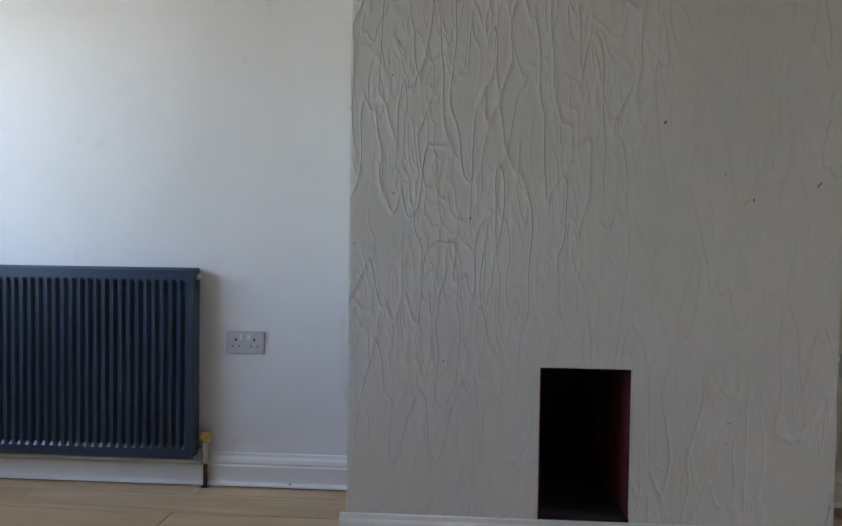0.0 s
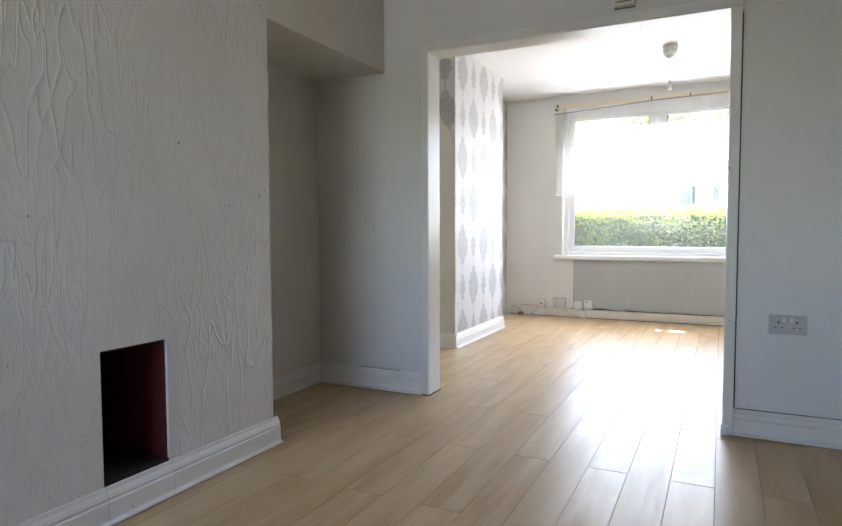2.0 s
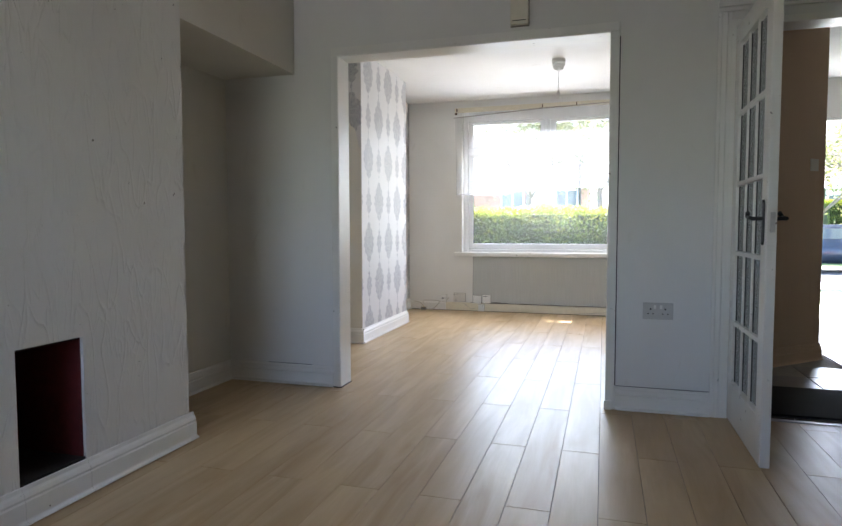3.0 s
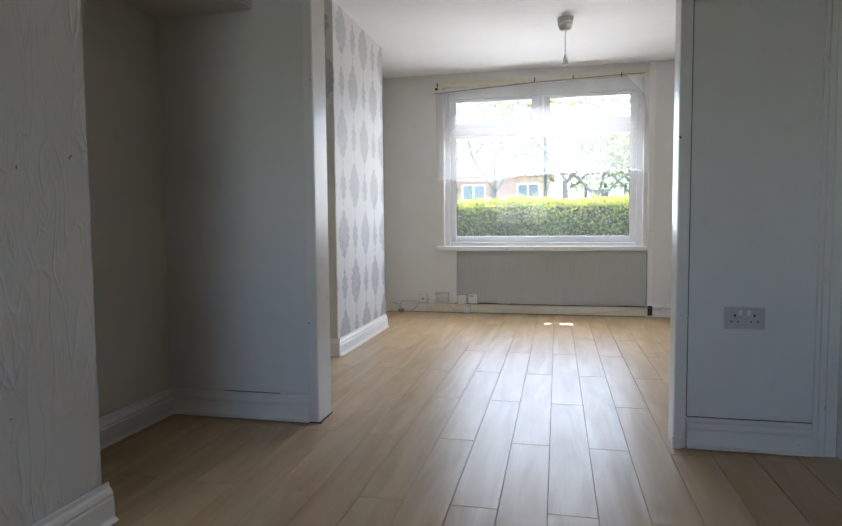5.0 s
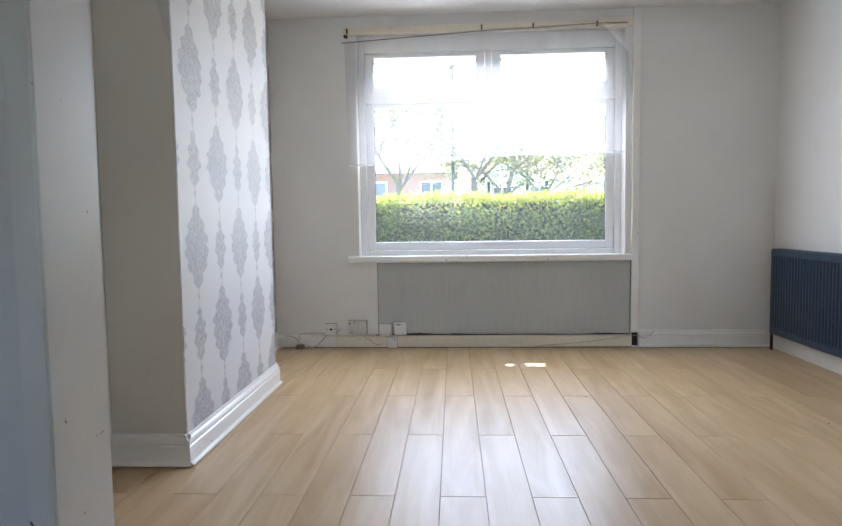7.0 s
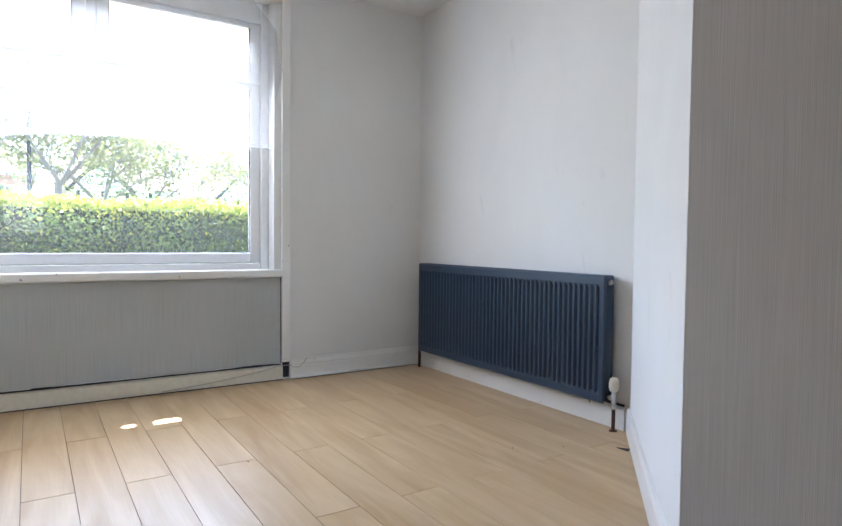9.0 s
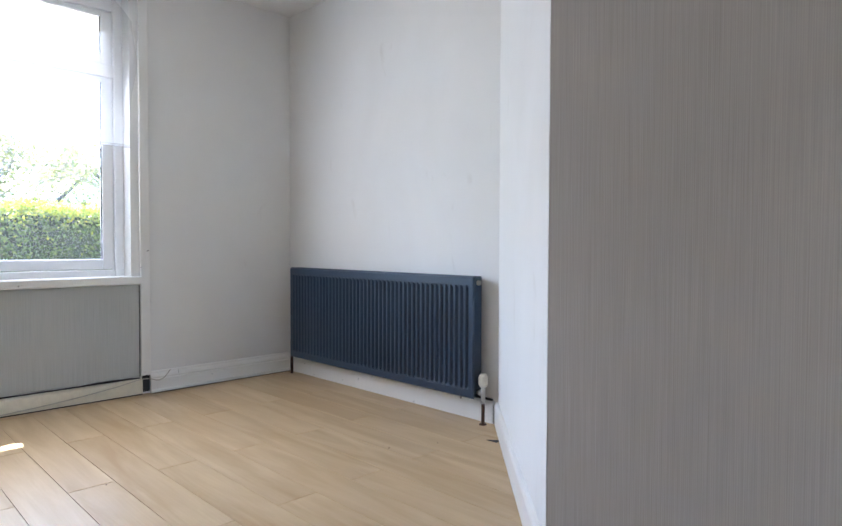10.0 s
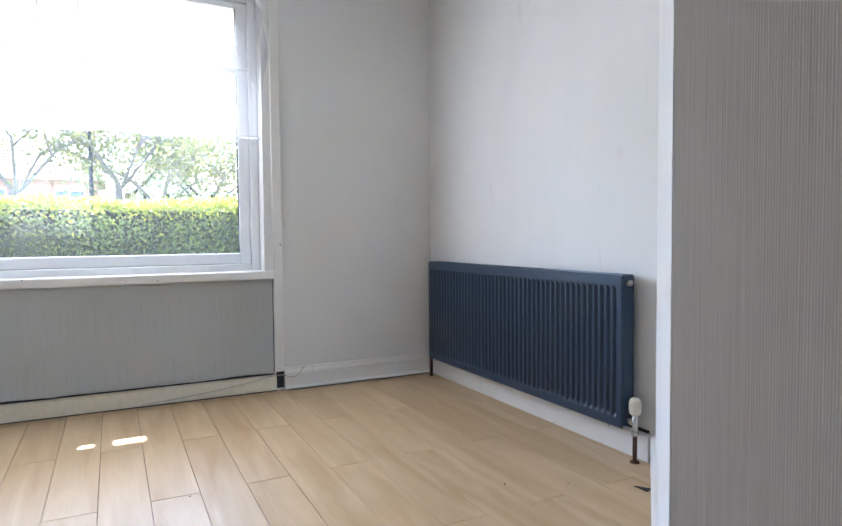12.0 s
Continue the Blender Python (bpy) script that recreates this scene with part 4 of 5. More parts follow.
def wall_box(name, label, category, x0, x1, z0, z1, depth, y=YF, mat_=PLASTIC, marks=()):
    b = new(name)
    tagged(b, label, category)
    boxes("cover", [(x0, x1, y - depth, y - 0.0035, z0, z1)], mat_, b, bevel=0.004)
    # oversized dark plate draws the grime and shadow line round the cover
    boxes("backing", [(x0 - 0.003, x1 + 0.002, y - 0.003, y - 0.0006, z0 - 0.006, z1 + 0.002)], GREYPLASTIC, b, "dark plate for the grime and shadow round the cover")
    for mx, mz, mw, mh in marks:
        boxes("detail", [(mx - mw, mx + mw, y - depth - 0.0012, y - depth + 0.001, mz - mh, mz + mh)], DARKSLOT, b)
    return b


wall_box("telephone_socket", "small square white telephone socket", "telephone socket", -0.319, -0.234, 0.100, 0.184, 0.024, marks=((-0.276, 0.142, 0.010, 0.007), (-0.306, 0.142, 0.003, 0.003), (-0.247, 0.142, 0.003, 0.003)))
wall_box("junction_box", "grubby white junction box with a black cable gland", "junction box", -0.144, -0.004, 0.112, 0.208, 0.036, mat_=GRUBBY, marks=((-0.129, 0.188, 0.006, 0.006), (-0.094, 0.197, 0.004, 0.004), (-0.114, 0.124, 0.004, 0.004)))
wall_box("cable_box", "small white cable box on the skirting", "cable box", 0.091, 0.183, 0.092, 0.184, 0.026, y=YF - 0.006, marks=((0.101, 0.102, 0.003, 0.003), (0.173, 0.102, 0.003, 0.003)))
wall_box("cable_box", "small white cable box with a printed strip", "cable box", 0.204, 0.296, 0.100, 0.195, 0.026, y=YF - 0.006, marks=((0.236, 0.177, 0.022, 0.003),))
wall_box("cable_box", "tiny white cable box low on the skirting", "cable box", 0.154, 0.224, 0.004, 0.082, 0.022, y=YF - 0.0165, marks=((0.206, 0.067, 0.004, 0.004),))
wall_box("thermostat", "cream wall box above the wide opening", "wall box", 1.047, 1.143, 2.072, 2.240, 0.04, y=0.0, mat_=CREAMPLASTIC, marks=((1.095, 2.09, 0.036, 0.002),))
switch = new("light_switch")
tagged(switch, "white light switch on the brown hall wall", "light switch")
boxes("plate", [(-0.043, 0.043, -0.009, -0.0005, -0.043, 0.043)], CREAMPLASTIC, switch, bevel=0.003)
boxes("rocker", [(-0.006, 0.006, -0.013, -0.0092, -0.012, 0.012)], CREAMPLASTIC, switch, bevel=0.002)
switch.matrix_world = pose(2.976 + 0.004, 1.622 - 0.004, 1.42, 0, 0, 42.5)


def cable(name, label, pts, r=0.004, m=BROWNCABLE):
    cu = bpy.data.curves.new(name, "CURVE")
    cu.dimensions, cu.bevel_depth, cu.bevel_resolution = "3D", r, 2
    sp = cu.splines.new("BEZIER")
    sp.bezier_points.add(len(pts) - 1)
    for p, c in zip(sp.bezier_points, pts):
        p.co, p.handle_left_type, p.handle_right_type = c, "AUTO", "AUTO"
    cu.materials.append(m)
    ob = new(name, cu)
    return tagged(ob, label, "cable")


ys = YF - 0.022
cable("cable", "white cable looping along the skirting board", [(-0.63, ys, 0.095), (-0.56, ys, 0.085), (-0.50, ys - 0.012, 0.030), (-0.46, ys - 0.02, 0.006), (-0.40, ys - 0.01, 0.012), (-0.31, ys, 0.10)])
cable("cable", "white cable draped over the skirting board top", [(-0.52, ys - 0.010, 0.060), (-0.51, ys - 0.004, 0.105), (-0.46, ys + 0.006, 0.112), (-0.32, ys + 0.006, 0.110), (-0.26, ys + 0.004, 0.108), (-0.22, ys, 0.130), (-0.20, ys, 0.150)], 0.0035)
cable("cable", "thin pale cable crossing the skirting board", [(1.25, YF - 0.02, 0.012), (1.55, YF - 0.021, 0.035), (1.80, YF - 0.021, 0.065), (1.98, YF - 0.021, 0.09), (2.06, YF - 0.026, 0.075), (2.12, YF - 0.02, 0.125)], 0.0025)
cable("cable", "short pale cable beside the junction box", [(-0.03, ys, 0.09), (0.02, ys, 0.06), (0.06, ys, 0.03), (0.115, ys - 0.004, 0.03)], 0.003)
plug = new("loose_plug")
tagged(plug, "loose grey plug lying against the skirting board", "plug")
bm = bmesh.new()
bx(bm, -0.535, -0.475, ys - 0.055, ys - 0.012, 0.0005, 0.034, 0.007)
part("body", bm, GREYPLASTIC, plug)
bm = bmesh.new()
for x in (-0.522, -0.505, -0.488):
    bx(bm, x - 0.002, x + 0.002, ys - 0.040, ys - 0.034, 0.034, 0.050)
part("pins", bm, BRASS, plug, "brass pins")

# ---- pendant light ----
lamp = new("pendant_light")
tagged(lamp, "white ceiling pendant with a bare lampholder", "pendant light")
px, py = 1.147, 2.14
bm = bmesh.new()
for z0, z1, r0, r1 in ((CZ - 0.012, CZ - 0.0005, 0.058, 0.060), (CZ - 0.045, CZ - 0.012, 0.055, 0.058), (CZ - 0.078, CZ - 0.045, 0.044, 0.055), (CZ - 0.100, CZ - 0.078, 0.012, 0.044)):
    cylinder(bm, (px, py, z0), (px, py, z1), r0, r1, 28)
part("ceiling_rose", bm, PLASTIC, lamp, "white domed ceiling rose", True)
bm = bmesh.new()
cylinder(bm, (px, py, 2.165), (px, py, CZ - 0.099), 0.0035, seg=8)
part("flex", bm, PLASTIC, lamp)
bm = bmesh.new()
cylinder(bm, (px, py, 2.135), (px, py, 2.170), 0.017, 0.009, 18)
cylinder(bm, (px, py, 2.103), (px, py, 2.135), 0.019, 0.018, 18)
part("lampholder", bm, PLASTIC, lamp, "white empty lampholder", True)

# small marks
for x, y, a in ((2.35, 1.88, 0.0035), (2.55, 1.78, 0.0025), (1.35, 2.30, 0.0025)):
    bm = bmesh.new()
    bmesh.ops.create_icosphere(bm, subdivisions=1, radius=a, matrix=Matrix.Translation((x, y, a * 0.6)) @ Matrix.Diagonal((1.4, 1, 0.7, 1)))
    tagged(part("crumb", bm, RUST), "tiny brown crumb of debris on the floor", "crumb")
bm = bmesh.new()
prism(bm, [(2.735, 1.655), (2.772, 1.608), (2.738, 1.598)], 0.0008, 0.003)
tagged(part("floor_hole", bm, DARKSLOT), "dark broken corner in the laminate beside the skirting", "hole")


# ---- outside ----
GZ = -0.35
rng = np.random.default_rng(5)
setting(boxes("ground", [(-400, 400, YF + 0.281, 900, GZ - 0.3, GZ)], GRASS), "front lawn and verge", "ground")
setting(boxes("ground_rear", [(-400, 400, -400, YS - 0.21, GZ - 0.3, GZ)], GRASS), "rear garden lawn", "ground")
# unseen, added so the lawn throws no green bounce into the back room
setting(boxes("rear_yard", [(-14, 16, -30.0, YS - 0.212, GZ, GZ + 0.05)], PAVING), "unseen grey paving added for neutral bounce light", "paving")
setting(boxes("garden_path", [(3.3, 5.0, YF + 0.282, 11.0, GZ, GZ + 0.06)], CONCRETE), "pale concrete garden path", "path")
# added over the lawn to keep green bounce off the canopy soffit
setting(boxes("paved_yard", [(-7, 3.299, YF + 0.282, 7.3, GZ, GZ + 0.05)], CONCRETE), "pale front paving added to keep bounce light neutral", "paving")
setting(boxes("pavement", [(-90, 90, 11.0, 12.9, GZ, GZ + 0.05)], CONCRETE), "grey concrete pavement", "pavement")
setting(boxes("road", [(-90, 90, 13.0, 19.0, GZ, GZ + 0.012)], ASPHALT), "asphalt road", "road")
setting(boxes("kerb", [(-90, 90, 12.9, 13.0, GZ, GZ + 0.10)], CONCRETE), "concrete kerb", "kerb")
setting(boxes("doorstep", [(3.45, 4.5, YF + 0.281, YF + 0.75, GZ, -0.03)], CONCRETE, bevel=0.01), "concrete doorstep", "step")

CY, CZ2, SX, SY = 5.05, 2.50, 1.72, 4.51   # canopy edge and height; slots added so sun spots reach the floor
canopy = new("porch_canopy")
tagged(canopy, "shallow tiled canopy over the window and front door", "canopy")
boxes("soffit", [(SX - 0.14, SX - 0.06, YF + 0.281, CY, CZ2, CZ2 + 0.03)], BATTEN, canopy)
boxes("soffit", [(SX - 0.195, SX - 0.14, YF + 0.281, SY - 0.028, CZ2, CZ2 + 0.03)], BATTEN, canopy)
boxes("soffit", [(SX - 0.195, SX - 0.14, SY + 0.028, CY, CZ2, CZ2 + 0.03)], BATTEN, canopy)
boxes("soffit", [(-1.6, SX - 0.195, YF + 0.281, CY, CZ2, CZ2 + 0.03)], BATTEN, canopy, "cream boarded soffit")
boxes("soffit", [(SX + 0.06, 5.0, YF + 0.281, CY, CZ2, CZ2 + 0.03)], BATTEN, canopy, "cream boarded soffit")
boxes("soffit", [(SX - 0.06, SX + 0.06, YF + 0.281, SY - 0.04, CZ2, CZ2 + 0.03)], BATTEN, canopy)
boxes("soffit", [(SX - 0.06, SX + 0.06, SY + 0.04, CY, CZ2, CZ2 + 0.03)], BATTEN, canopy)
boxes("fascia", [(-1.6, 5.0, CY + 0.001, CY + 0.03, CZ2 - 0.03, CZ2 + 0.15)], UPVC, canopy, "white fascia board")
upper = new("house_front")
setting(upper, "upper storey of the brick house front", "facade")
boxes("wall", [(-2.0, 6.0, YF, YF + 0.28, CZ + 0.121, 5.2)], BRICK, upper)
boxes("wall", [(-4.0, XA2 - 0.121, YF, YF + 0.28, GZ, 5.2)], BRICK, upper)
boxes("wall", [(4.701, 6.0, YF, YF + 0.28, GZ, CZ + 0.12)], BRICK, upper)


def leaf_mesh(name, centres, size, flat=0.0):
    """Small folded leaves (two triangles each) at the centres, turned at random."""
    n = len(centres)
    a = rng.normal(size=(n, 3))
    a /= np.linalg.norm(a, axis=1)[:, None]
    a[:, 2] = a[:, 2] * (1 - flat)
    b = np.cross(a, rng.normal(size=(n, 3)))
    b /= np.linalg.norm(b, axis=1)[:, None]
    s = size * rng.uniform(0.6, 1.35, (n, 1))
    v = np.stack([centres - a * s, centres + b * s * 0.5, centres + a * s, centres - b * s * 0.5], 1).reshape(-1, 3)
    f = np.arange(4 * n).reshape(-1, 4)
    me = bpy.data.meshes.new(name)
    me.from_pydata(v.tolist(), [], f.tolist())
    return me


def hedge(x0, x1, y0, y1, top, label):
    h = new("hedge")
    tagged(h, label, "hedge")
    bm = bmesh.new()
    # solid filler, near black to put the inner shade into its colour
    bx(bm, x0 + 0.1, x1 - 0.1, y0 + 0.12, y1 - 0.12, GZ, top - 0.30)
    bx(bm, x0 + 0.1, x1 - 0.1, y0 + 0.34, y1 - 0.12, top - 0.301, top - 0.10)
    part("core", bm, HEDGECORE, h, "solid dark core for the shade between the leaves")
    dens = 2600
    nf, ntop = int((x1 - x0) * (top - 0.3) * dens), int((x1 - x0) * (y1 - y0) * dens * 1.2)
    face = np.stack([rng.uniform(x0, x1, nf), y0 + rng.gamma(2, 0.035, nf), rng.uniform(0.3, top, nf)], 1)
    face[:, 1] += 0.05 * np.sin(face[:, 0] * 5.1) + 0.04 * np.sin(face[:, 2] * 9 + face[:, 0] * 2)
    face[:, 1] += np.clip((face[:, 2] - top + 0.34) / 0.34, 0, 1) ** 1.6 * 0.27
    roof = np.stack([rng.uniform(x0, x1, ntop), rng.uniform(y0 + 0.22, y1, ntop), np.full(ntop, top)], 1)
    roof[:, 2] += 0.022 * np.sin(roof[:, 0] * 3.3) + 0.016 * np.sin(roof[:, 0] * 9.1 + roof[:, 1] * 5) + rng.normal(0, 0.035, ntop) - rng.gamma(1, 0.04, ntop)
    # bright sunlit-looking young leaves grow more frequent with height
    sunlit_young = rng.uniform(0, 1, nf) < np.clip((face[:, 2] - top + 0.30) / 0.30, 0, 1) ** 1.4 * 0.85 + 0.04
    for nm, c in (("side_leaves", face[~sunlit_young]), ("top_leaves", np.concatenate([roof, face[sunlit_young]]))):
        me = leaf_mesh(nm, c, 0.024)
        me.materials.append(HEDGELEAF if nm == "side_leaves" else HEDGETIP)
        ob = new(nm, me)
        ob.parent = h
    return h


hedge(-4.6, 4.4, 8.0, 9.0, 1.32, "clipped green privet hedge with bright yellow-green tips")
hedge(9.3, 12.5, 22.0, 23.0, 1.95, "clipped privet hedge across the road")


def tree(x, y, height, spread, base, n, label, seed):
    t = new("tree")
    tagged(t, label, "tree")
    r = random.Random(seed)
    bm = bmesh.new()
    p = Vector((x, y, GZ))
    tips = []
    rad0 = 0.03 + height * 0.016

    def limb(p, d, length, rad, depth):
        q = p + d * length
        cylinder(bm, p, q, rad, rad * 0.68, 7)
        if depth == 0:
            tips.append((q, length))
            return
        for k in range(3 if depth > 1 else 3):
            a = r.uniform(0, math.tau)
            e = (d * 0.75 + Vector((math.cos(a), math.sin(a), r.uniform(-0.15, 0.55))) * 0.85).normalized()
            limb(p + d * length * r.uniform(0.75, 1.0), e, length * r.uniform(0.62, 0.82), rad * 0.6, depth - 1)
            tips.append((p + d * length * r.uniform(0.6, 1.0), length * 0.8))

    limb(p, Vector((r.uniform(-0.06, 0.06), r.uniform(-0.06, 0.06), 1)).normalized(), base - GZ, rad0, 0)
    tips.clear()
    for k in range(5):
        a = k * 1.2566 + r.uniform(-0.4, 0.4)
        limb(Vector((x, y, base - 0.1)), Vector((math.cos(a) * spread, math.sin(a) * spread, 1.0)).normalized(), (height - base) * 0.34, rad0 * 0.34, 3)
    part("trunk", bm, BARK, t, "grey-brown trunk and limbs")
    pick = rng.integers(0, len(tips), n)
    c = np.array([list(q) for q, s in tips])[pick] + rng.normal(0, 1, (n, 3)) * np.array([s for q, s in tips])[pick][:, None] * 0.6
    me = leaf_mesh("crown", c, 0.066)
    me.materials.append(TREELEAF)
    ob = new("crown", me)
    ob.parent = t
    ob["label"] = "loose pale green leaves with gaps"
    return t


for row in ((-1.15, 20.0, 7.6, 0.8, 2.2, 7000, 3), (1.45, 20.5, 7.8, 0.8, 2.5, 6000, 8), (2.58, 21.5, 6.4, 1.15, 1.9, 8000, 12), (4.1, 22.5, 6.6, 1.2, 1.9, 7000, 21),
            (8.6, 20.5, 6.2, 1.2, 1.5, 6000, 33), (12.2, 22.0, 6.2, 1.2, 1.5, 7500, 41), (17.0, 21.0, 7.0, 0.9, 1.9, 5000, 52), (8.2, 15.0, 5.2, 1.0, 1.9, 4500, 61)):
    tree(*row[:5], int(row[5] * 0.8), "street tree with thin pale spring foliage", row[6])


def house(x0, x1, y0, y1, eave, ridge, wall_mat, label, windows, timbers=False, porch=None):
    h = new("house")
    tagged(h, label, "house")
    boxes("wall", [(x0, x1, y0, y1, GZ, eave)], wall_mat, h)
    bm = bmesh.new()
    o = 0.35
    ym = (y0 + y1) / 2
    inset = min(2.2, (x1 - x0) * 0.22)
    v = [bm.verts.new(c) for c in ((x0 - o, y0 - o, eave), (x1 + o, y0 - o, eave), (x1 + o, y1 + o, eave), (x0 - o, y1 + o, eave), (x0 + inset, ym, ridge), (x1 - inset, ym, ridge))]
    for f in ((0, 1, 5, 4), (1, 2, 5), (2, 3, 4, 5), (3, 0, 4), (3, 2, 1, 0)):
        bm.faces.new([v[i] for i in f])
    roof = part("roof", bm, ROOFTILE, h, "brown tiled hipped roof")
    boxes("chimney", [(x0 + inset + 0.3, x0 + inset + 0.9, ym - 0.3, ym + 0.3, ridge - 0.5, ridge + 0.9)], BRICK, roof)
    boxes("gutter", [(x0 - o, x1 + o, y0 - o - 0.1, y0 - o, eave - 0.12, eave + 0.02)], UPVC, roof)
    for wx, wz, ww, wh in windows:
        fr = boxes("window", [(wx, wx + ww, y0 - 0.06, y0 - 0.001, wz, wz + 0.08), (wx, wx + ww, y0 - 0.06, y0 - 0.001, wz + wh - 0.08, wz + wh),
                              (wx, wx + 0.08, y0 - 0.06, y0 - 0.001, wz, wz + wh), (wx + ww - 0.08, wx + ww, y0 - 0.06, y0 - 0.001, wz, wz + wh), (wx + ww / 2 - 0.04, wx + ww / 2 + 0.04, y0 - 0.06, y0 - 0.001, wz, wz + wh)], UPVC, h)
        boxes("pane", [(wx + 0.08, wx + ww - 0.08, y0 - 0.03, y0 - 0.002, wz + 0.08, wz + wh - 0.08)], HOUSEGLASS, fr)
    if timbers:
        k = x0 + 0.5
        while k < x1 - 0.3:
            boxes("timber", [(k, k + 0.16, y0 - 0.04, y0 - 0.002, eave - 1.6, eave - 0.05)], TIMBER, h)
            k += 1.15
        boxes("timber", [(x0, x1, y0 - 0.05, y0 - 0.003, eave - 1.75, eave - 1.6)], TIMBER, h)
        gx = x0 + (x1 - x0) * 0.3
        bm = bmesh.new()
        vv = [bm.verts.new(c) for c in ((gx - 1.5, y0 - 0.5, eave - 0.1), (gx + 1.5, y0 - 0.5, eave - 0.1), (gx, y0 - 0.5, eave + 1.5), (gx - 1.5, ym, eave - 0.1), (gx + 1.5, ym, eave - 0.1), (gx, ym, eave + 1.5))]
        for f in ((0, 1, 2), (0, 2, 5, 3), (1, 4, 5, 2), (3, 5, 4), (0, 3, 4, 1)):
            bm.faces.new([vv[i] for i in f])
        gable = part("gable", bm, wall_mat, h, "white gable")
        for sgn in (-1, 1):
            bm = bmesh.new()
            cylinder(bm, (gx + sgn * 1.6, y0 - 0.55, eave - 0.15), (gx, y0 - 0.55, eave + 1.55), 0.09, seg=4)
            part("bargeboard", bm, TIMBER, gable)
    if porch:
        bm = bmesh.new()
        a, b, z = porch
        vv = [bm.verts.new(c) for c in ((a, y0 - 2.5, z), (b, y0 - 2.5, z), (b, y0, z), (a, y0, z), ((a + b) / 2, y0 - 1.3, z + 0.75))]
        for f in ((0, 1, 4), (1, 2, 4), (2, 3, 4), (3, 0, 4), (3, 2, 1, 0)):
            bm.faces.new([vv[i] for i in f])
        p = part("porch_roof", bm, RENDER, h, "white pointed porch roof")
        boxes("porch_wall", [(a + 0.2, b - 0.2, y0 - 2.3, y0 - 0.003, GZ, z - 0.002)], BRICK, p)
    return h


house(-9.5, 0.6, 33, 41, 3.75, 6.2, BRICK, "red brick house with a brown hipped roof", ((-7.6, 2.0, 1.5, 1.2), (-4.4, 2.0, 1.4, 1.2), (-1.2, 2.0, 1.3, 1.2), (-7.6, -0.05, 1.6, 1.2)), porch=(-4.6, -0.6, 1.6))
house(2.2, 7.6, 36, 43, 3.4, 5.6, RENDER, "white half-timbered house with black beams", ((3.0, 2.0, 1.2, 1.0), (5.2, 2.0, 1.2, 1.0)), True)
house(9.0, 15.5, 35, 42, 3.2, 5.6, RENDER, "white rendered house with a black-edged gable", ((9.8, 1.7, 1.3, 1.1), (13.2, 1.7, 1.3, 1.1)), True)
house(17.5, 26, 34, 42, 3.5, 5.9, RENDER, "white rendered house with wide windows", ((18.5, 1.9, 1.6, 1.1), (21.5, 1.9, 1.6, 1.1), (23.8, 1.9, 1.4, 1.1)))
house(-24, -12, 33, 41, 3.75, 6.2, BRICK, "long red brick house with a hipped roof", ((-22, 2.0, 1.5, 1.2), (-18, 2.0, 1.5, 1.2), (-14.5, 2.0, 1.3, 1.2)))

pole = new("street_lamp")
tagged(pole, "thin dark street lamp post", "street lamp")
bm = bmesh.new()
cylinder(bm, (0.66, 20.0, GZ), (0.66, 20.0, 6.0), 0.07, 0.045, 10)
part("post", bm, BLACKIRON, pole)
bm = bmesh.new()
bx(bm, 0.55, 0.77, 19.2, 20.0, 6.0, 6.14, 0.03)
part("lantern", bm, STEEL, pole)


def car(x, y, label):
    c = new("car")
    tagged(c, label, "car")
    bm = bmesh.new()
    prof = [(-2.1, 0.28), (-2.1, 0.75), (-1.3, 0.92), (-0.75, 1.38), (0.75, 1.42), (1.6, 0.98), (2.1, 0.9), (2.1, 0.28)]
    lo = [bm.verts.new((px_, -0.85, pz)) for px_, pz in prof]
    hi = [bm.verts.new((px_, 0.85, pz)) for px_, pz in prof]
    bm.faces.new(lo)
    bm.faces.new(hi[::-1])
    for i in range(len(prof)):
        j = (i + 1) % len(prof)
        bm.faces.new((lo[i], hi[i], hi[j], lo[j]))
    bmesh.ops.bevel(bm, geom=list(bm.edges), offset=0.07, segments=2, affect="EDGES")
    bmesh.ops.recalc_face_normals(bm, faces=bm.faces)
    part("body", bm, CARPAINT, c, "dark blue bodywork", True)
    for s in (-0.856, 0.852):
        boxes("side_window", [(-0.85, -0.05, s, s + 0.004, 0.98, 1.28)], HOUSEGLASS, c, bevel=0.001)
        boxes("side_window", [(0.05, 0.95, s, s + 0.004, 0.98, 1.28)], HOUSEGLASS, c, bevel=0.001)
        for wx in (-1.3, 1.35):
            bm = bmesh.new()
            cylinder(bm, (wx, s - 0.02, 0.32), (wx, s + 0.03, 0.32), 0.32, seg=20)
            w = part("wheel", bm, TYRE, c)
            bm = bmesh.new()
            cylinder(bm, (wx, s - 0.03, 0.32), (wx, s + 0.04, 0.32), 0.19, seg=14)
            part("rim", bm, STEEL, w)
    c.matrix_world = pose(x, y, GZ + 0.012)
    return c


car(8.3, 17.5, "dark blue car parked at the kerb")

# ---- floor boards and tiles ----
PW, PL, PX, JOIN = 0.157, 1.210, 0.288, 0.0034
floor = bpy.data.objects["floor"]


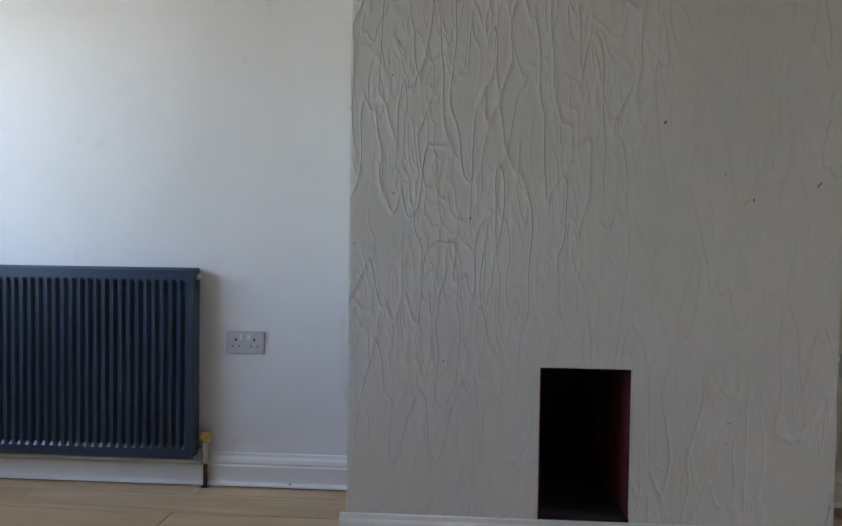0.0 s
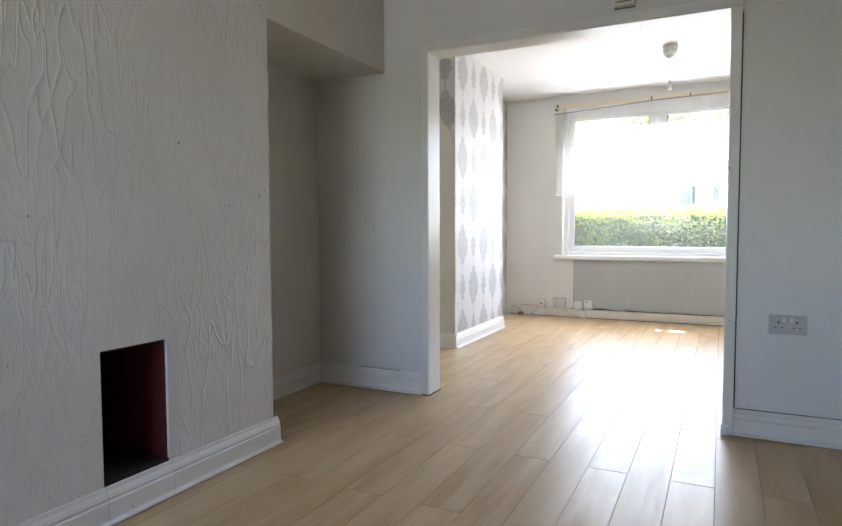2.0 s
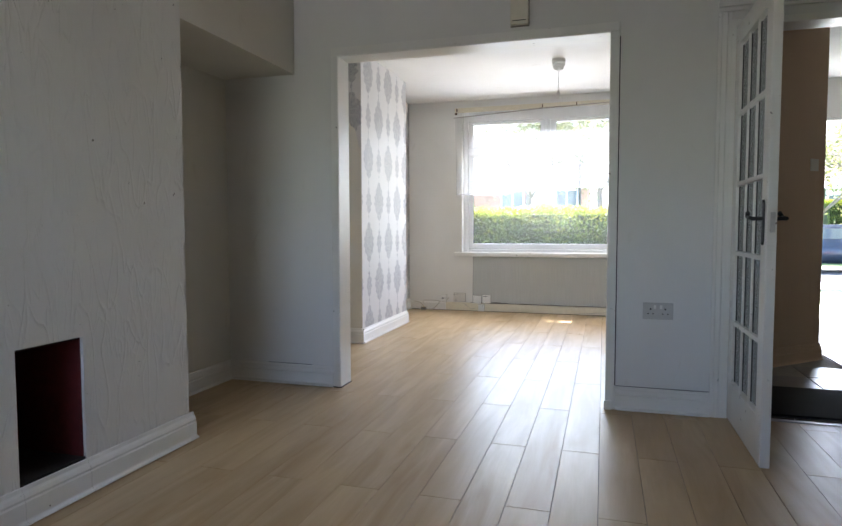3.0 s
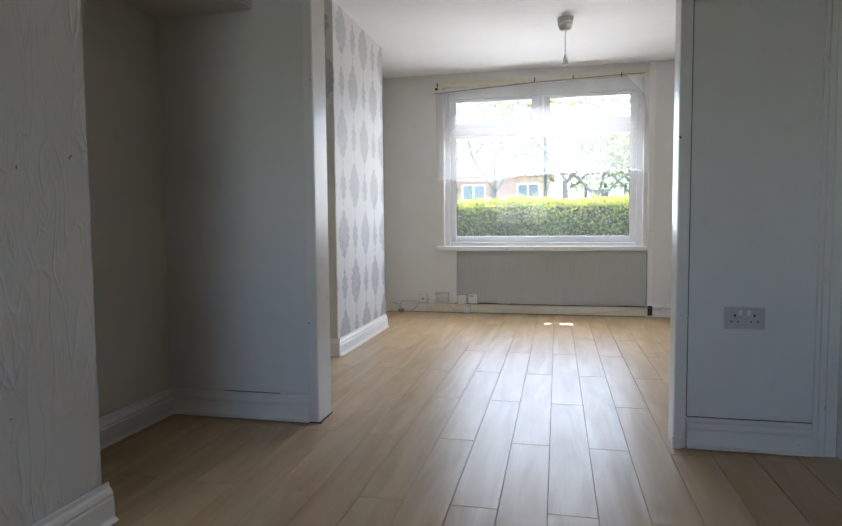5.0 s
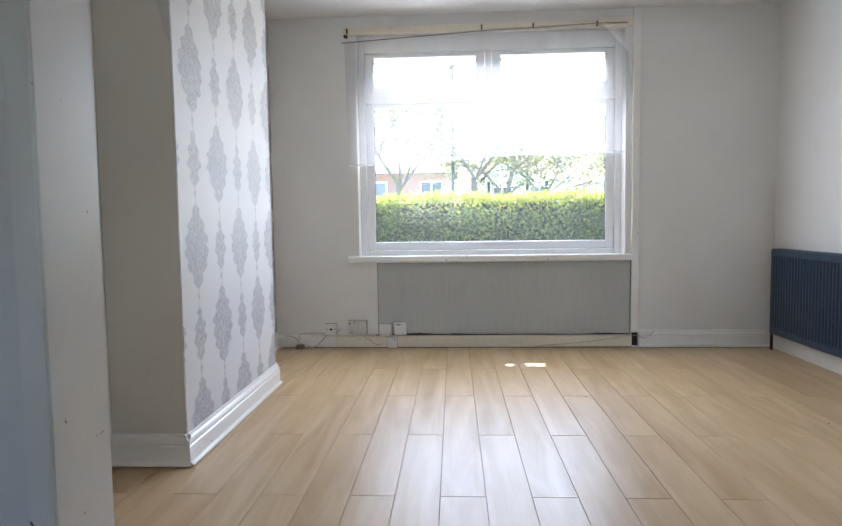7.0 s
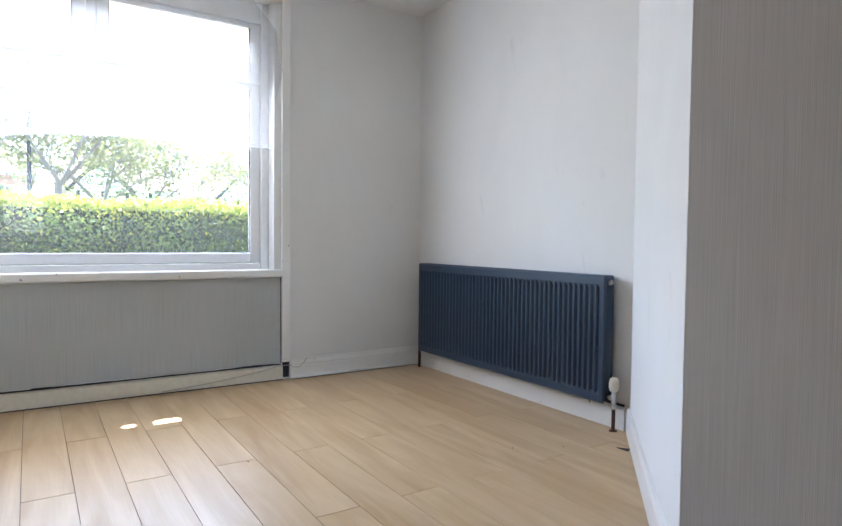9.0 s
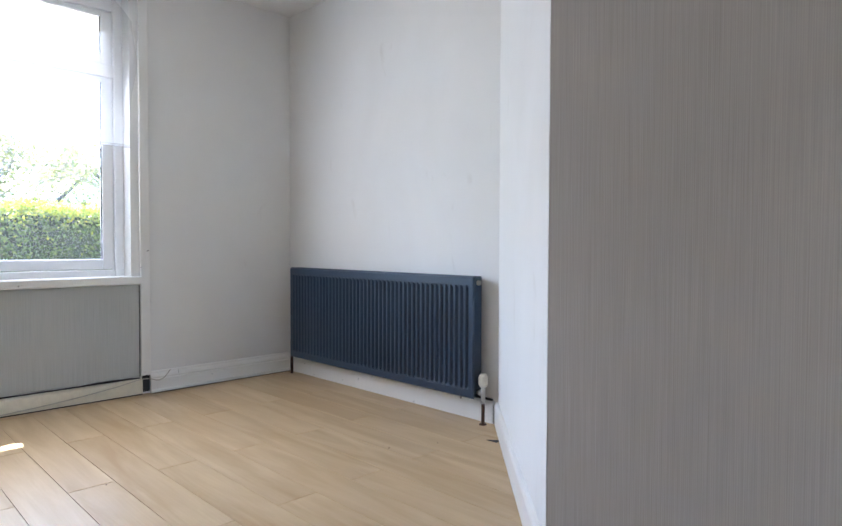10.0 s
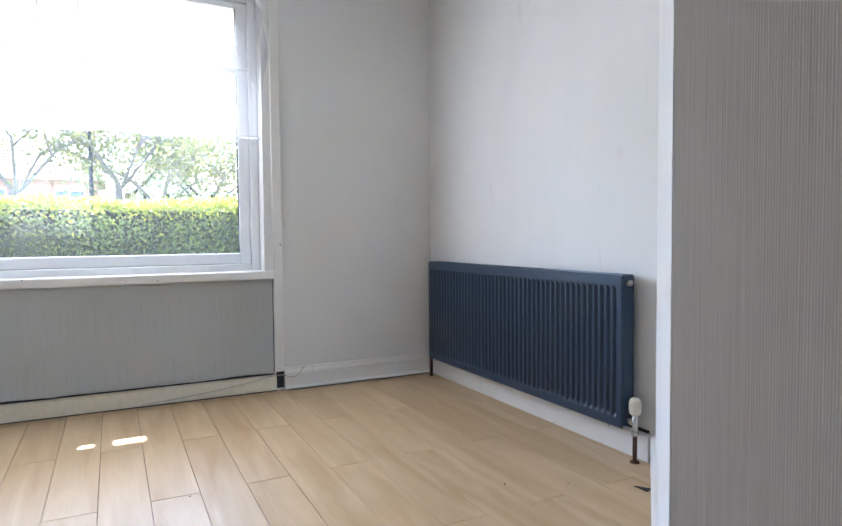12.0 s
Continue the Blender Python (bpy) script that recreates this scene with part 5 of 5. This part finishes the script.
def board_mesh(w, l):
    bm = bmesh.new()
    c = 0.0004
    lo = [bm.verts.new(p) for p in ((0, 0, -0.009), (w, 0, -0.009), (w, l, -0.009), (0, l, -0.009))]
    mid = [bm.verts.new(p) for p in ((0, 0, -c), (w, 0, -c), (w, l, -c), (0, l, -c))]
    top = [bm.verts.new(p) for p in ((c, c, 0), (w - c, c, 0), (w - c, l - c, 0), (c, l - c, 0))]
    for a, b in ((lo, mid), (mid, top)):
        for i in range(4):
            j = (i + 1) % 4
            bm.faces.new((a[i], a[j], b[j], b[i]))
    bm.faces.new(top)
    me = mesh_of("board", bm, LAMINATE)
    return me


shared = {}


def lay(x0, x1, y0, y1):
    key = (round(x1 - x0, 3), round(y1 - y0, 3))
    if key[0] < 0.02 or key[1] < 0.02:
        return
    if key not in shared:
        shared[key] = board_mesh(*key)
    ob = new("board", shared[key])
    ob.parent = floor
    ob.location = (x0, y0, 0)


for k in range(-7, 21):
    bx0, bx1 = PX + k * PW, PX + (k + 1) * PW - 0.0017
    bx0, bx1 = max(bx0, XA), min(bx1, 3.4)
    end = YF if bx0 < XE else 0.0
    joint = 1.11 if k % 2 == 0 else 0.505
    n0 = math.floor((YS - joint) / PL)
    for n in range(n0, 8):
        y0, y1 = joint + n * PL, joint + (n + 1) * PL - JOIN
        lay(bx0, bx1, max(y0, YS), min(y1, end))

hall = bmesh.new()
prism(hall, [(2.03, PT), (2.03, 0.78), (XE + 0.1, 1.72), (XE + 0.1, YF + 0.281), (4.5, YF + 0.281), (4.5, PT)], 0.0006, 0.005)
bx(hall, 2.164, 2.860, 0.036, PT + 0.001, 0.0006, 0.005)
hall_floor = setting(part("hall_floor", hall, GROUT), "dark slate-tiled hall floor", "floor")
tm = bmesh.new()
bx(tm, 0, 0.322, 0, 0.322, 0.004, 0.012, 0.002)
tile_me = mesh_of("tile", tm, TILE)
ty = 0.04
while ty < YF + 0.2:
    tx = 2.16
    while tx < 4.45:
        edge = XG + 0.12 + max(0.0, (ty + 0.32 - 0.80)) * 1.19
        if tx > min(edge, XE + 0.09) and (ty > PT or tx < 2.7) and tx + 0.322 < 4.5:
            ob = new("tile", tile_me)
            ob.parent = hall_floor
            ob.location = (tx, ty, 0)
        tx += 0.33
    ty += 0.33
